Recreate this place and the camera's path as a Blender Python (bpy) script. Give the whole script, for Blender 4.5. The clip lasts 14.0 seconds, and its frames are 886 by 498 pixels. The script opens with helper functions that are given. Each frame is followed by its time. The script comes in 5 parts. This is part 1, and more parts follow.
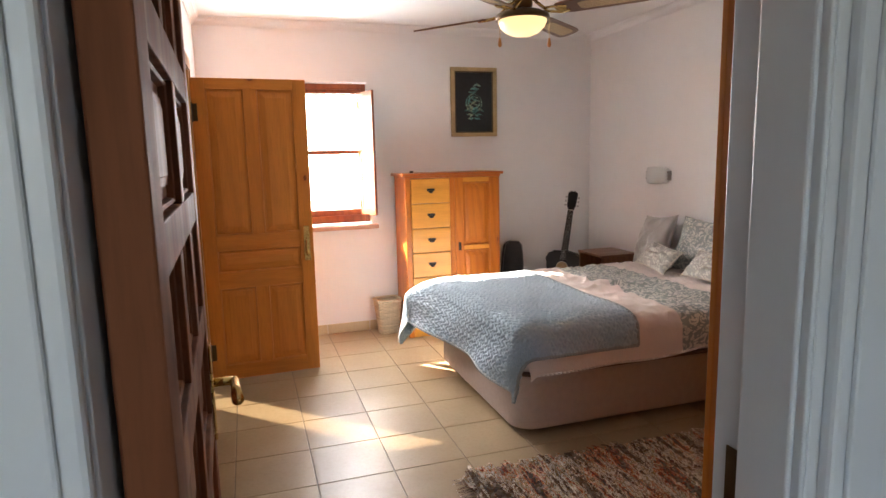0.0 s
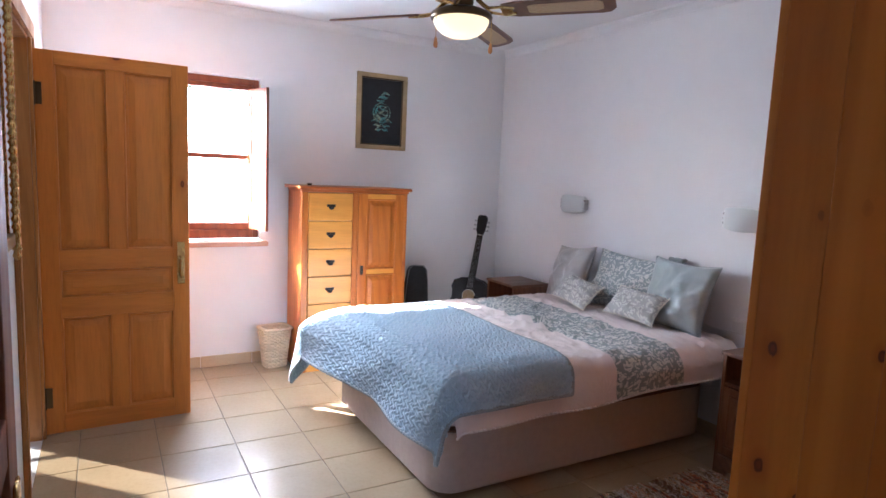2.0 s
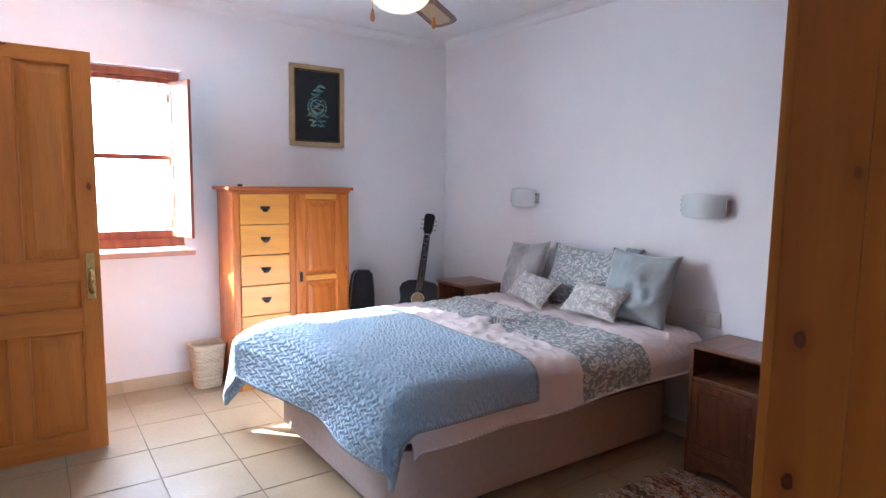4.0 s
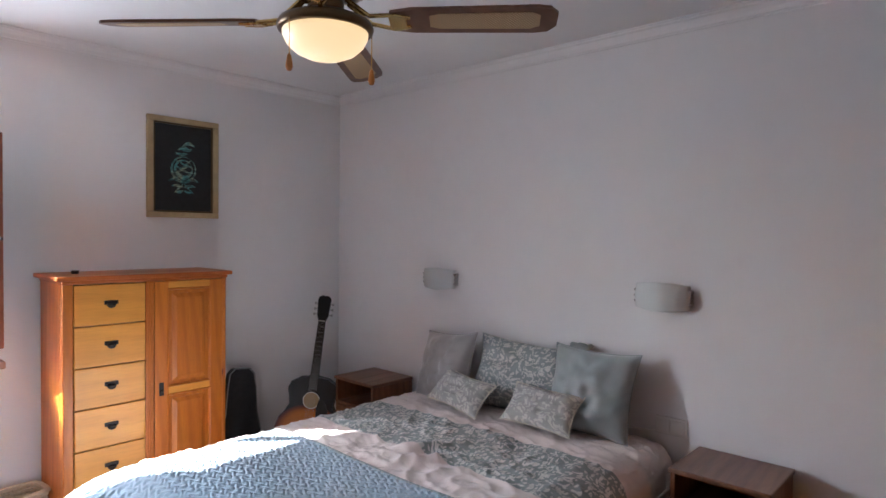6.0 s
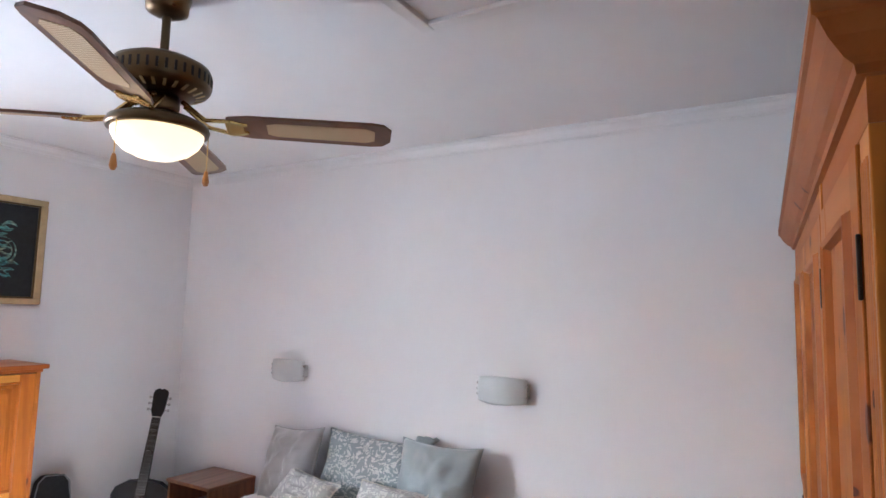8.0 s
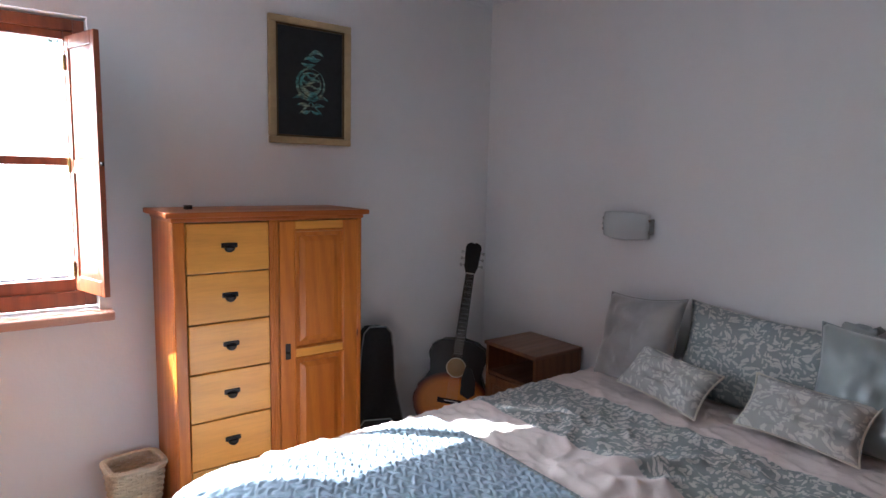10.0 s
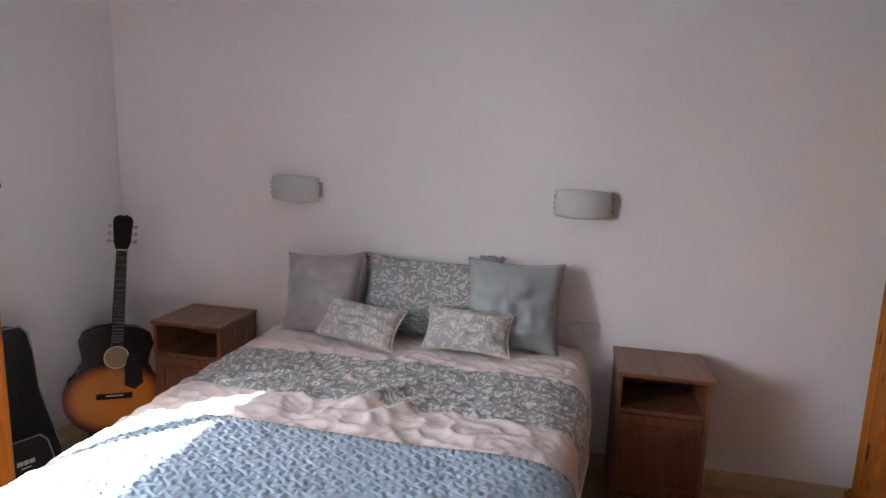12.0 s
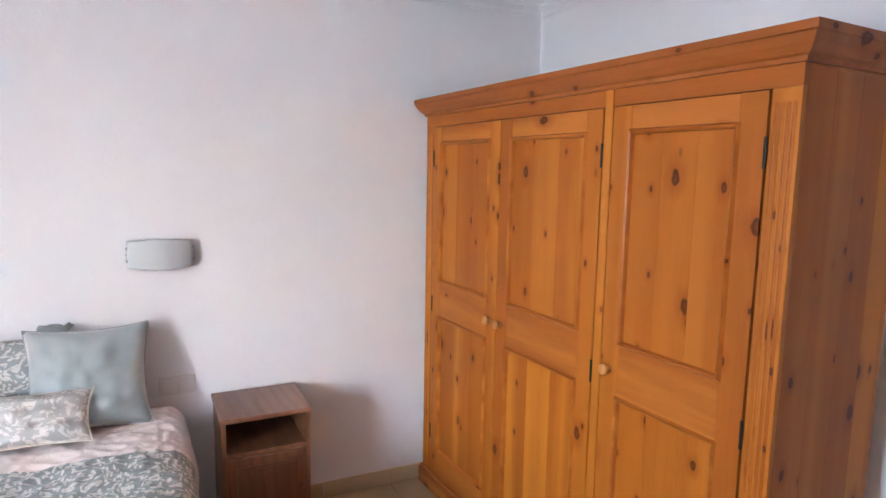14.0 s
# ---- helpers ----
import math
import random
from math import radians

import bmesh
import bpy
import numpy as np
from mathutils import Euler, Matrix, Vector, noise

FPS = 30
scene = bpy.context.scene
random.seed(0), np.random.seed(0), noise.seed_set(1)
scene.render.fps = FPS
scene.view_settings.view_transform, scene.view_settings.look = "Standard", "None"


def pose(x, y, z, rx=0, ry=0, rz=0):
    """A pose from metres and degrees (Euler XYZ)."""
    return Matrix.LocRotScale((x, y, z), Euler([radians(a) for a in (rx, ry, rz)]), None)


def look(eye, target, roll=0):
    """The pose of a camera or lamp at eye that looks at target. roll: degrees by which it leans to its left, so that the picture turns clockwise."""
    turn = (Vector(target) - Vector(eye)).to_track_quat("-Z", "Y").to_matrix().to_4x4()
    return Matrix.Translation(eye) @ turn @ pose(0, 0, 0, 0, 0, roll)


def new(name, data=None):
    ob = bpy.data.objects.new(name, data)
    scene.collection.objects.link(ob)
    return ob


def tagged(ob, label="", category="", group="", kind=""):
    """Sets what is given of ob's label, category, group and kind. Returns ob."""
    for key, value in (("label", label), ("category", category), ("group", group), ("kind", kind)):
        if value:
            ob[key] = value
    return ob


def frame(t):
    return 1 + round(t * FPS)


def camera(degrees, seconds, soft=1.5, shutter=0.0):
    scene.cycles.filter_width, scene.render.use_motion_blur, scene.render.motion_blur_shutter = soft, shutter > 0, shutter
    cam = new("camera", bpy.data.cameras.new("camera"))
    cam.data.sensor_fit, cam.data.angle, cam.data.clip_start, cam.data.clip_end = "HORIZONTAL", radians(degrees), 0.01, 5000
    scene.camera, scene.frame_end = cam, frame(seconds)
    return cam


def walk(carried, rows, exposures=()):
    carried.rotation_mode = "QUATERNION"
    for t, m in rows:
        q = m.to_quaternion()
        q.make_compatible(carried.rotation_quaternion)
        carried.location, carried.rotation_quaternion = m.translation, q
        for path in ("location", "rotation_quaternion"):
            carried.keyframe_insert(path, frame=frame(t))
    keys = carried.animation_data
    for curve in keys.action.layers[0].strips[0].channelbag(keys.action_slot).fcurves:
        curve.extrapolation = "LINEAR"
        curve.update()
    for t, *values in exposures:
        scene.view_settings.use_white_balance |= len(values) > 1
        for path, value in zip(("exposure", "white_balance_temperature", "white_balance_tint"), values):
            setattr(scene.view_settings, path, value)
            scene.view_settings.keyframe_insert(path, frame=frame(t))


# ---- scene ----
cam = camera(72.3, 14.0)
PATH = [
    (0, (0.168, 0.308, 1.472), (0.771, 2.192, 1.174), -1.3),
    (0.5, (0.205, 0.511, 1.499), (0.552, 2.458, 1.2), -0.5),
    (1, (0.185, 0.715, 1.51), (0.534, 2.664, 1.232), 0.7),
    (1.5, (0.201, 0.816, 1.495), (0.872, 2.683, 1.238), 2.1),
    (2, (0.17, 0.836, 1.476), (1.14, 2.568, 1.231), 2.5),
    (2.5, (0.153, 0.833, 1.432), (1.26, 2.48, 1.188), 1.9),
    (3, (0.152, 0.843, 1.356), (1.306, 2.458, 1.108), 1.3),
    (3.2, (0.177, 0.851, 1.328), (1.309, 2.481, 1.077), 1.0),
    (5.5, (0.454, 1.722, 1.617), (1.591, 3.361, 1.468), 0.4),
    (6, (0.499, 1.79, 1.581), (1.967, 3.147, 1.527), 0.7),
    (6.5, (0.494, 1.752, 1.577), (2.185, 2.82, 1.565), 0.8),
    (7, (0.497, 1.718, 1.592), (2.251, 2.68, 1.584), 0.7),
    (7.5, (0.497, 1.685, 1.624), (2.267, 2.616, 1.644), 0.7),
    (8, (0.532, 1.674, 1.664), (2.24, 2.694, 1.871), 1.4),
    (8.5, (0.637, 1.759, 1.592), (2.088, 3.118, 1.807), 1.5),
    (8.7, (0.678, 1.843, 1.543), (2.002, 3.339, 1.64), 1.3),
    (10.8, (0.826, 2.927, 1.494), (2.032, 4.483, 1.14), 2.2),
    (11, (0.783, 2.972, 1.484), (2.164, 4.377, 1.14), 2.9),
    (11.5, (0.586, 3.029, 1.479), (2.363, 3.894, 1.171), 2.9),
    (12, (0.427, 2.971, 1.545), (2.351, 3.393, 1.202), 2.0),
    (12.5, (0.367, 2.917, 1.639), (2.327, 2.799, 1.261), 2.4),
    (13, (0.375, 2.979, 1.65), (2.242, 2.349, 1.308), 2.6),
    (13.5, (0.4, 3.019, 1.647), (2.201, 2.2, 1.351), 1.9),
    (14, (0.4, 2.989, 1.675), (2.182, 2.117, 1.416), 1.0),
]
LIGHT = [
    (0.0, 3.45, 7000, 14), (0.5, 3.5, 6100, 13), (1.5, 3.55, 5400, 12), (3.2, 3.8, 5100, 12),
    (5.5, 3.1, 5450, 11), (6.0, 2.9, 5650, 12), (6.5, 3.65, 6000, 14), (7.5, 3.85, 5500, 11), (8.7, 3.75, 5500, 10),
    (10.8, 2.1, 5500, 11), (11.5, 2.75, 5800, 13), (12.5, 3.4, 5900, 15), (13.0, 3.8, 5500, 11), (14.0, 4.25, 5650, 11),
]
walk(cam, [(t, look(eye, target, roll)) for t, eye, target, roll in PATH], LIGHT)

# ---- world, sun, exposure ----
SUN_DIR = Vector((-0.765, 0.755, 0.715)).normalized()      # towards the sun
world = bpy.data.worlds.new("sky")
scene.world = world
world.use_nodes = True
wn = world.node_tree
sky = wn.nodes.new("ShaderNodeTexSky")
sky.sky_type = "NISHITA"
sky.sun_disc = False
sky.sun_elevation = math.asin(SUN_DIR.z)
sky.sun_rotation = math.atan2(SUN_DIR.x, SUN_DIR.y)
wn.links.new(sky.outputs[0], wn.nodes["Background"].inputs[0])
wn.nodes["Background"].inputs[1].default_value = 0.15
sun = new("sun", bpy.data.lights.new("sun", "SUN"))
sun.data.energy = 5.0
sun.data.angle = radians(0.5)
sun.data.color = (1.0, 0.945, 0.87)
sun.matrix_world = look(SUN_DIR * 30, (0, 0, 0))


def fill_lamp(name, m, w, h, watts, color):
    """An added area lamp that boosts the sky light at a window's opening."""
    d = bpy.data.lights.new(name, "AREA")
    d.shape, d.size, d.size_y, d.energy, d.color = "RECTANGLE", w, h, watts, color
    o = new(name, d)
    o.matrix_world = m
    return o


# added fill lamps; the windows of the hall and side room are unseen
fill_lamp("hall_fill_lamp", look((-0.35, -2.28, 1.5), (-0.35, 0, 1.3)), 1.2, 1.5, 0.36, (0.70, 0.84, 1.0))
fill_lamp("side_room_fill_lamp", look((-1.35, 5.62, 1.6), (-1.2, 4.0, 0.9)), 0.6, 1.0, 1.8, (0.9, 0.95, 1.0))
fill_lamp("bedroom_window_fill_lamp", look((0.62, 5.60, 1.52), (0.80, 3.0, 1.1)), 1.02, 0.98, 5.5, (0.90, 0.95, 1.0))

# ---- mesh helpers ----
ID = Matrix.Identity(4)


def thing(name, label, category, m=ID, group="", kind=""):
    e = new(name)
    e.empty_display_size = 0.1
    e.matrix_world = m
    return tagged(e, label, category, group, kind)


def mesh_of(name, bm, material, smooth=False):
    me = bpy.data.meshes.new(name)
    bmesh.ops.recalc_face_normals(bm, faces=bm.faces)
    bm.to_mesh(me)
    bm.free()
    if material:
        me.materials.append(material)
    if smooth:
        me.polygons.foreach_set("use_smooth", [True] * len(me.polygons))
    return me


def part(name, bm, material, parent=None, label="", smooth=False):
    ob = new(name, mesh_of(name, bm, material, smooth))
    if parent:
        ob.parent = parent
    return tagged(ob, label)


def box(bm, x0, x1, y0, y1, z0, z1, bevel=0.0, seg=2):
    m = Matrix.Translation(((x0 + x1) / 2, (y0 + y1) / 2, (z0 + z1) / 2)) @ Matrix.Diagonal((x1 - x0, y1 - y0, z1 - z0, 1))
    r = bmesh.ops.create_cube(bm, size=1.0, matrix=m)
    if bevel:
        edges = list({e for v in r["verts"] for e in v.link_edges})
        bmesh.ops.bevel(bm, geom=edges, offset=bevel, segments=seg, profile=0.5, affect="EDGES")
    return bm


def B(*a, **k):
    return box(bmesh.new(), *a, **k)


def rod(bm, p0, p1, r0, r1=None, seg=14):
    p0, p1 = Vector(p0), Vector(p1)
    d = p1 - p0
    m = Matrix.Translation((p0 + p1) / 2) @ d.to_track_quat("Z", "Y").to_matrix().to_4x4()
    bmesh.ops.create_cone(bm, cap_ends=True, segments=seg, radius1=r0, radius2=r0 if r1 is None else r1, depth=d.length, matrix=m)
    return bm


def lathe(bm, profile, m=ID, seg=28):
    rings = []
    for r, z in profile:
        rings.append([bm.verts.new(m @ Vector((r * math.cos(2 * math.pi * i / seg), r * math.sin(2 * math.pi * i / seg), z))) for i in range(seg)])
    for a, b in zip(rings, rings[1:]):
        for i in range(seg):
            bm.faces.new((a[i], a[(i + 1) % seg], b[(i + 1) % seg], b[i]))
    for ring in (rings[0], rings[-1]):
        if (ring[0].co - ring[seg // 2].co).length > 1e-4:
            bm.faces.new(ring)
    bmesh.ops.remove_doubles(bm, verts=bm.verts, dist=1e-5)
    return bm


def prism(bm, pts, y0, y1):
    """The outline pts (x, z), drawn from y0 to y1."""
    a = [bm.verts.new((x, y0, z)) for x, z in pts]
    b = [bm.verts.new((x, y1, z)) for x, z in pts]
    bm.faces.new(a)
    bm.faces.new(b[::-1])
    n = len(pts)
    for i in range(n):
        bm.faces.new((a[i], b[i], b[(i + 1) % n], a[(i + 1) % n]))
    return bm


def moved(bm, m):
    bmesh.ops.transform(bm, matrix=m, verts=bm.verts)
    return bm


def raised_panel(x0, x1, z0, z1, y, lip=0.03, rise=0.008):
    """A fielded panel whose middle stands towards -y; y is its rim."""
    bm = bmesh.new()
    prof = [(0, 0), (0, -0.004), (lip, -rise), (lip + 0.002, -rise - 0.001)]
    rings = []
    for d, dy in prof:
        rings.append([bm.verts.new(p) for p in ((x0 + d, y + dy, z0 + d), (x1 - d, y + dy, z0 + d), (x1 - d, y + dy, z1 - d), (x0 + d, y + dy, z1 - d))])
    for a, b in zip(rings, rings[1:]):
        for i in range(4):
            bm.faces.new((a[i], a[(i + 1) % 4], b[(i + 1) % 4], b[i]))
    bm.faces.new(rings[-1])
    bm.faces.new(rings[0][::-1])
    return bm


def moulding(x0, x1, z0, z1, y, w=0.014, d=0.008):
    """A thin frame of moulding round a panel, on the plane y, towards -y."""
    bm = bmesh.new()
    rings = []
    for o, dy in ((-w, 0), (-w * 0.6, -d), (-w * 0.25, -d * 0.7), (0, 0.004)):
        rings.append([bm.verts.new(p) for p in ((x0 + o, y + dy, z0 + o), (x1 - o, y + dy, z0 + o), (x1 - o, y + dy, z1 - o), (x0 + o, y + dy, z1 - o))])
    for a, b in zip(rings, rings[1:]):
        for i in range(4):
            bm.faces.new((a[i], a[(i + 1) % 4], b[(i + 1) % 4], b[i]))
    return bm


def cloth(name, fn, u, v, nu, nv, material, parent=None, label="", thick=0.008):
    bm = bmesh.new()
    uv = bm.loops.layers.uv.new("UVMap")
    us = [u[0] + (u[1] - u[0]) * i / nu for i in range(nu + 1)]
    vs = [v[0] + (v[1] - v[0]) * j / nv for j in range(nv + 1)]
    g = [[bm.verts.new(fn(a, b)) for b in vs] for a in us]
    for i in range(nu):
        for j in range(nv):
            f = bm.faces.new((g[i][j], g[i + 1][j], g[i + 1][j + 1], g[i][j + 1]))
            f.smooth = True
            for lp, (a, b) in zip(f.loops, ((i, j), (i + 1, j), (i + 1, j + 1), (i, j + 1))):
                lp[uv].uv = (us[a], vs[b])
    ob = part(name, bm, material, parent, label)
    s = ob.modifiers.new("thickness", "SOLIDIFY")
    s.thickness, s.offset = thick, -1
    return ob


# ---- materials ----
def mat(name, color=(0.5, 0.5, 0.5), rough=0.5, metal=0.0):
    m = bpy.data.materials.new(name)
    m.use_nodes = True
    b = m.node_tree.nodes["Principled BSDF"]
    b.inputs["Base Color"].default_value = (*color, 1)
    b.inputs["Roughness"].default_value = rough
    b.inputs["Metallic"].default_value = metal
    return m, m.node_tree, b


def coords(nt, kind="Object", scale=(1, 1, 1), rot=(0, 0, 0), shift=True):
    tc = nt.nodes.new("ShaderNodeTexCoord")
    mp = nt.nodes.new("ShaderNodeMapping")
    mp.inputs["Scale"].default_value = scale
    mp.inputs["Rotation"].default_value = rot
    nt.links.new(tc.outputs[kind], mp.inputs[0])
    if shift:
        oi = nt.nodes.new("ShaderNodeObjectInfo")
        mu = nt.nodes.new("ShaderNodeMath")
        mu.operation = "MULTIPLY"
        mu.inputs[1].default_value = 37.0
        nt.links.new(oi.outputs["Random"], mu.inputs[0])
        nt.links.new(mu.outputs[0], mp.inputs["Location"])
    return mp.outputs[0]


def noise_tex(nt, vec, scale, detail=4.0, rough=0.55, warp=0.0):
    n = nt.nodes.new("ShaderNodeTexNoise")
    n.inputs["Scale"].default_value = scale
    n.inputs["Detail"].default_value = detail
    n.inputs["Roughness"].default_value = rough
    n.inputs["Distortion"].default_value = warp
    nt.links.new(vec, n.inputs["Vector"])
    return n.outputs["Fac"]


def voro(nt, vec, scale, feature="F1", out="Distance", rand=1.0):
    n = nt.nodes.new("ShaderNodeTexVoronoi")
    n.feature = feature
    n.inputs["Scale"].default_value = scale
    n.inputs["Randomness"].default_value = rand
    nt.links.new(vec, n.inputs["Vector"])
    return n.outputs[out]


def wave(nt, vec, scale, warp=0.0, detail=2.0, direction="X", dscale=1.0, kind="BANDS"):
    n = nt.nodes.new("ShaderNodeTexWave")
    n.wave_type = kind
    if kind == "BANDS":
        n.bands_direction = direction
    n.inputs["Scale"].default_value = scale
    n.inputs["Distortion"].default_value = warp
    n.inputs["Detail"].default_value = detail
    n.inputs["Detail Scale"].default_value = dscale
    nt.links.new(vec, n.inputs["Vector"])
    return n.outputs["Fac"]


def ramp(nt, fac, stops, smooth=False):
    n = nt.nodes.new("ShaderNodeValToRGB")
    el = n.color_ramp.elements
    while len(el) < len(stops):
        el.new(0.5)
    for e, (p, c) in zip(el, stops):
        e.position = p
        e.color = (*c, 1) if len(c) == 3 else c
    if smooth:
        n.color_ramp.interpolation = "EASE"
    nt.links.new(fac, n.inputs[0])
    return n.outputs[0]


def grey(nt, fac, lo, hi, a=0.0, b=1.0):
    n = nt.nodes.new("ShaderNodeMapRange")
    n.clamp = True
    for i, v in zip(range(1, 5), (lo, hi, a, b)):
        n.inputs[i].default_value = v
    nt.links.new(fac, n.inputs[0])
    return n.outputs[0]


def maths(nt, op, a, b):
    n = nt.nodes.new("ShaderNodeMath")
    n.operation = op
    for i, v in ((0, a), (1, b)):
        if isinstance(v, (int, float)):
            n.inputs[i].default_value = v
        else:
            nt.links.new(v, n.inputs[i])
    return n.outputs[0]


def mixc(nt, fac, a, b, blend="MIX"):
    n = nt.nodes.new("ShaderNodeMix")
    n.data_type = "RGBA"
    n.blend_type = blend
    for i, v in ((0, fac), (6, a), (7, b)):
        if isinstance(v, (int, float)):
            n.inputs[i].default_value = v
        elif isinstance(v, tuple):
            n.inputs[i].default_value = (*v, 1)
        else:
            nt.links.new(v, n.inputs[i])
    return n.outputs[2]


def bump(nt, b, h, strength=0.3, dist=0.002, under=None):
    n = nt.nodes.new("ShaderNodeBump")
    n.inputs["Strength"].default_value = strength
    n.inputs["Distance"].default_value = dist
    nt.links.new(h, n.inputs["Height"])
    if under is not None:
        nt.links.new(under, n.inputs["Normal"])
    nt.links.new(n.outputs[0], b.inputs["Normal"])
    return n.outputs[0]


def plain(name, color, rough=0.5, metal=0.0, var=0.12, scale=25.0, relief=0.1, dist=0.001, kind="Object"):
    """A surface with a fine grain and broad blotches."""
    m, nt, b = mat(name, color, rough, metal)
    v = coords(nt, kind)
    f = noise_tex(nt, v, scale)
    g = noise_tex(nt, v, scale * 0.12, 3)
    c = mixc(nt, grey(nt, g, 0.3, 0.7), tuple(x * (1 - var) for x in color), tuple(min(1, x * (1 + var)) for x in color))
    c = mixc(nt, grey(nt, f, 0.35, 0.7, 0, 0.35), c, tuple(x * (1 - var * 1.5) for x in color))
    nt.links.new(c, b.inputs["Base Color"])
    nt.links.new(grey(nt, f, 0.3, 0.7, rough * 0.85, min(1, rough * 1.15)), b.inputs["Roughness"])
    if relief:
        bump(nt, b, f, relief, dist)
    return m


def wood(name, light, dark, axis="Z", knots=0.0, rough=0.4, coat=0.15, fine=1.0, knot_scale=4.5, streak=1.0):
    m, nt, b = mat(name, light, rough)
    along = {"X": (0.09, 1, 1), "Y": (1, 0.09, 1), "Z": (1, 1, 0.09)}[axis]
    v = coords(nt, "Object", along)
    rings = wave(nt, v, 9 * fine, 3.2, 3, "DIAGONAL", 1.4)
    broad = noise_tex(nt, v, 5 * fine, 4, 0.6, 0.6)
    hair = noise_tex(nt, v, 130 * fine, 3, 0.6)
    c = mixc(nt, grey(nt, broad, 0.35, 0.68, 0, 0.75 * streak), light, dark)
    c = mixc(nt, grey(nt, rings, 0.45, 1.0, 0, 0.38 * streak), c, tuple(x * 0.75 for x in dark))
    c = mixc(nt, grey(nt, hair, 0.45, 0.75, 0, 0.25), c, tuple(x * 0.6 for x in dark))
    if knots:
        kc = coords(nt, "Object")
        ks = nt.nodes.new("ShaderNodeSeparateXYZ")
        nt.links.new(kc, ks.inputs[0])
        kj = nt.nodes.new("ShaderNodeCombineXYZ")
        if axis == "Z":
            nt.links.new(maths(nt, "ADD", ks.outputs[0], ks.outputs[1]), kj.inputs[0])
            nt.links.new(maths(nt, "MULTIPLY", ks.outputs[2], 0.6), kj.inputs[1])
        else:
            nt.links.new(maths(nt, "MULTIPLY", maths(nt, "ADD", ks.outputs[0], ks.outputs[1]), 0.6), kj.inputs[0])
            nt.links.new(ks.outputs[2], kj.inputs[1])
        kv = kj.outputs[0]
        layers = [(knot_scale, knots, 0.011)]
        if knots > 0.25:
            # pale sapwood strips and redder boards
            layers = [(3.6, knots * 0.7, 0.014), (5.6, knots * 0.7, 0.009), (8.0, knots * 0.6, 0.006)]
            strip = noise_tex(nt, coords(nt, "Object", tuple(q * (1 if q > 0.5 else 0.35) for q in along)), 8.5, 1.5, 0.35, 0.5)
            c = mixc(nt, grey(nt, strip, 0.50, 0.64, 0, 0.55), c, tuple(min(1.0, x * k) for x, k in zip(light, (1.28, 1.42, 1.7))))
            c = mixc(nt, grey(nt, strip, 0.47, 0.36, 0, 0.45), c, tuple(x * k for x, k in zip(dark, (1.05, 0.95, 0.9))))
            oi = nt.nodes.new("ShaderNodeObjectInfo")
            c = mixc(nt, grey(nt, oi.outputs["Random"], 0.3, 1.0, 0.0, 0.7), c, tuple(x * k for x, k in zip(light, (0.72, 0.58, 0.5))))
        ragged = noise_tex(nt, kv, 55, 3)
        for scale, share, size in layers:
            vn = nt.nodes.new("ShaderNodeTexVoronoi")
            vn.voronoi_dimensions = "2D"
            vn.inputs["Scale"].default_value = scale
            nt.links.new(kv, vn.inputs["Vector"])
            sep = nt.nodes.new("ShaderNodeSeparateColor")
            nt.links.new(vn.outputs["Color"], sep.inputs[0])
            there = grey(nt, sep.outputs[0], 1 - share, 1 - share * 0.8)
            r = size * scale
            wob = maths(nt, "ADD", vn.outputs["Distance"], maths(nt, "MULTIPLY", ragged, r * 1.2))
            core = maths(nt, "MULTIPLY", grey(nt, wob, r * 1.75, r * 1.45), there)
            heart = maths(nt, "MULTIPLY", grey(nt, wob, r * 1.2, r * 0.9), there)
            halo = maths(nt, "MULTIPLY", grey(nt, wob, r * 3.8, r * 1.5), there)
            c = mixc(nt, maths(nt, "MULTIPLY", halo, 0.55), c, tuple(x * k for x, k in zip(dark, (0.85, 0.6, 0.5))))
            c = mixc(nt, maths(nt, "MULTIPLY", core, 0.9), c, (dark[0] * 0.22, dark[1] * 0.16, dark[2] * 0.2))
            c = mixc(nt, maths(nt, "MULTIPLY", heart, 0.55), c, (dark[0] * 0.6, dark[1] * 0.42, dark[2] * 0.5))
        b.inputs["Specular IOR Level"].default_value = 0.22 if knots > 0.25 else 0.35
    nt.links.new(c, b.inputs["Base Color"])
    nt.links.new(grey(nt, broad, 0.3, 0.7, rough * 0.85, rough * 1.25), b.inputs["Roughness"])
    b.inputs["Coat Weight"].default_value = coat
    b.inputs["Coat Roughness"].default_value = 0.25
    bump(nt, b, hair, 0.12, 0.0006)
    return m


def plaster(name, color, relief=0.35):
    m, nt, b = mat(name, color, 0.9)
    v = coords(nt, shift=False)
    big = noise_tex(nt, v, 1.3, 3)
    mid = noise_tex(nt, v, 9, 4)
    fine = noise_tex(nt, v, 90, 3)
    c = mixc(nt, grey(nt, big, 0.35, 0.7, 0, 0.5), color, tuple(x * 0.955 for x in color))
    c = mixc(nt, grey(nt, mid, 0.5, 0.75, 0, 0.35), c, tuple(x * 0.94 for x in color))
    nt.links.new(c, b.inputs["Base Color"])
    h = maths(nt, "ADD", maths(nt, "MULTIPLY", mid, 1.0), maths(nt, "MULTIPLY", fine, 0.25))
    bump(nt, b, h, relief, 0.006)
    return m


WALL = plaster("white_plaster", (0.80, 0.785, 0.78))
CEIL = plaster("white_ceiling_paint", (0.80, 0.79, 0.785), 0.15)
COVE = plain("white_cornice_plaster", (0.78, 0.77, 0.765), 0.8, var=0.02)
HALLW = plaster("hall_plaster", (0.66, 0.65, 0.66))
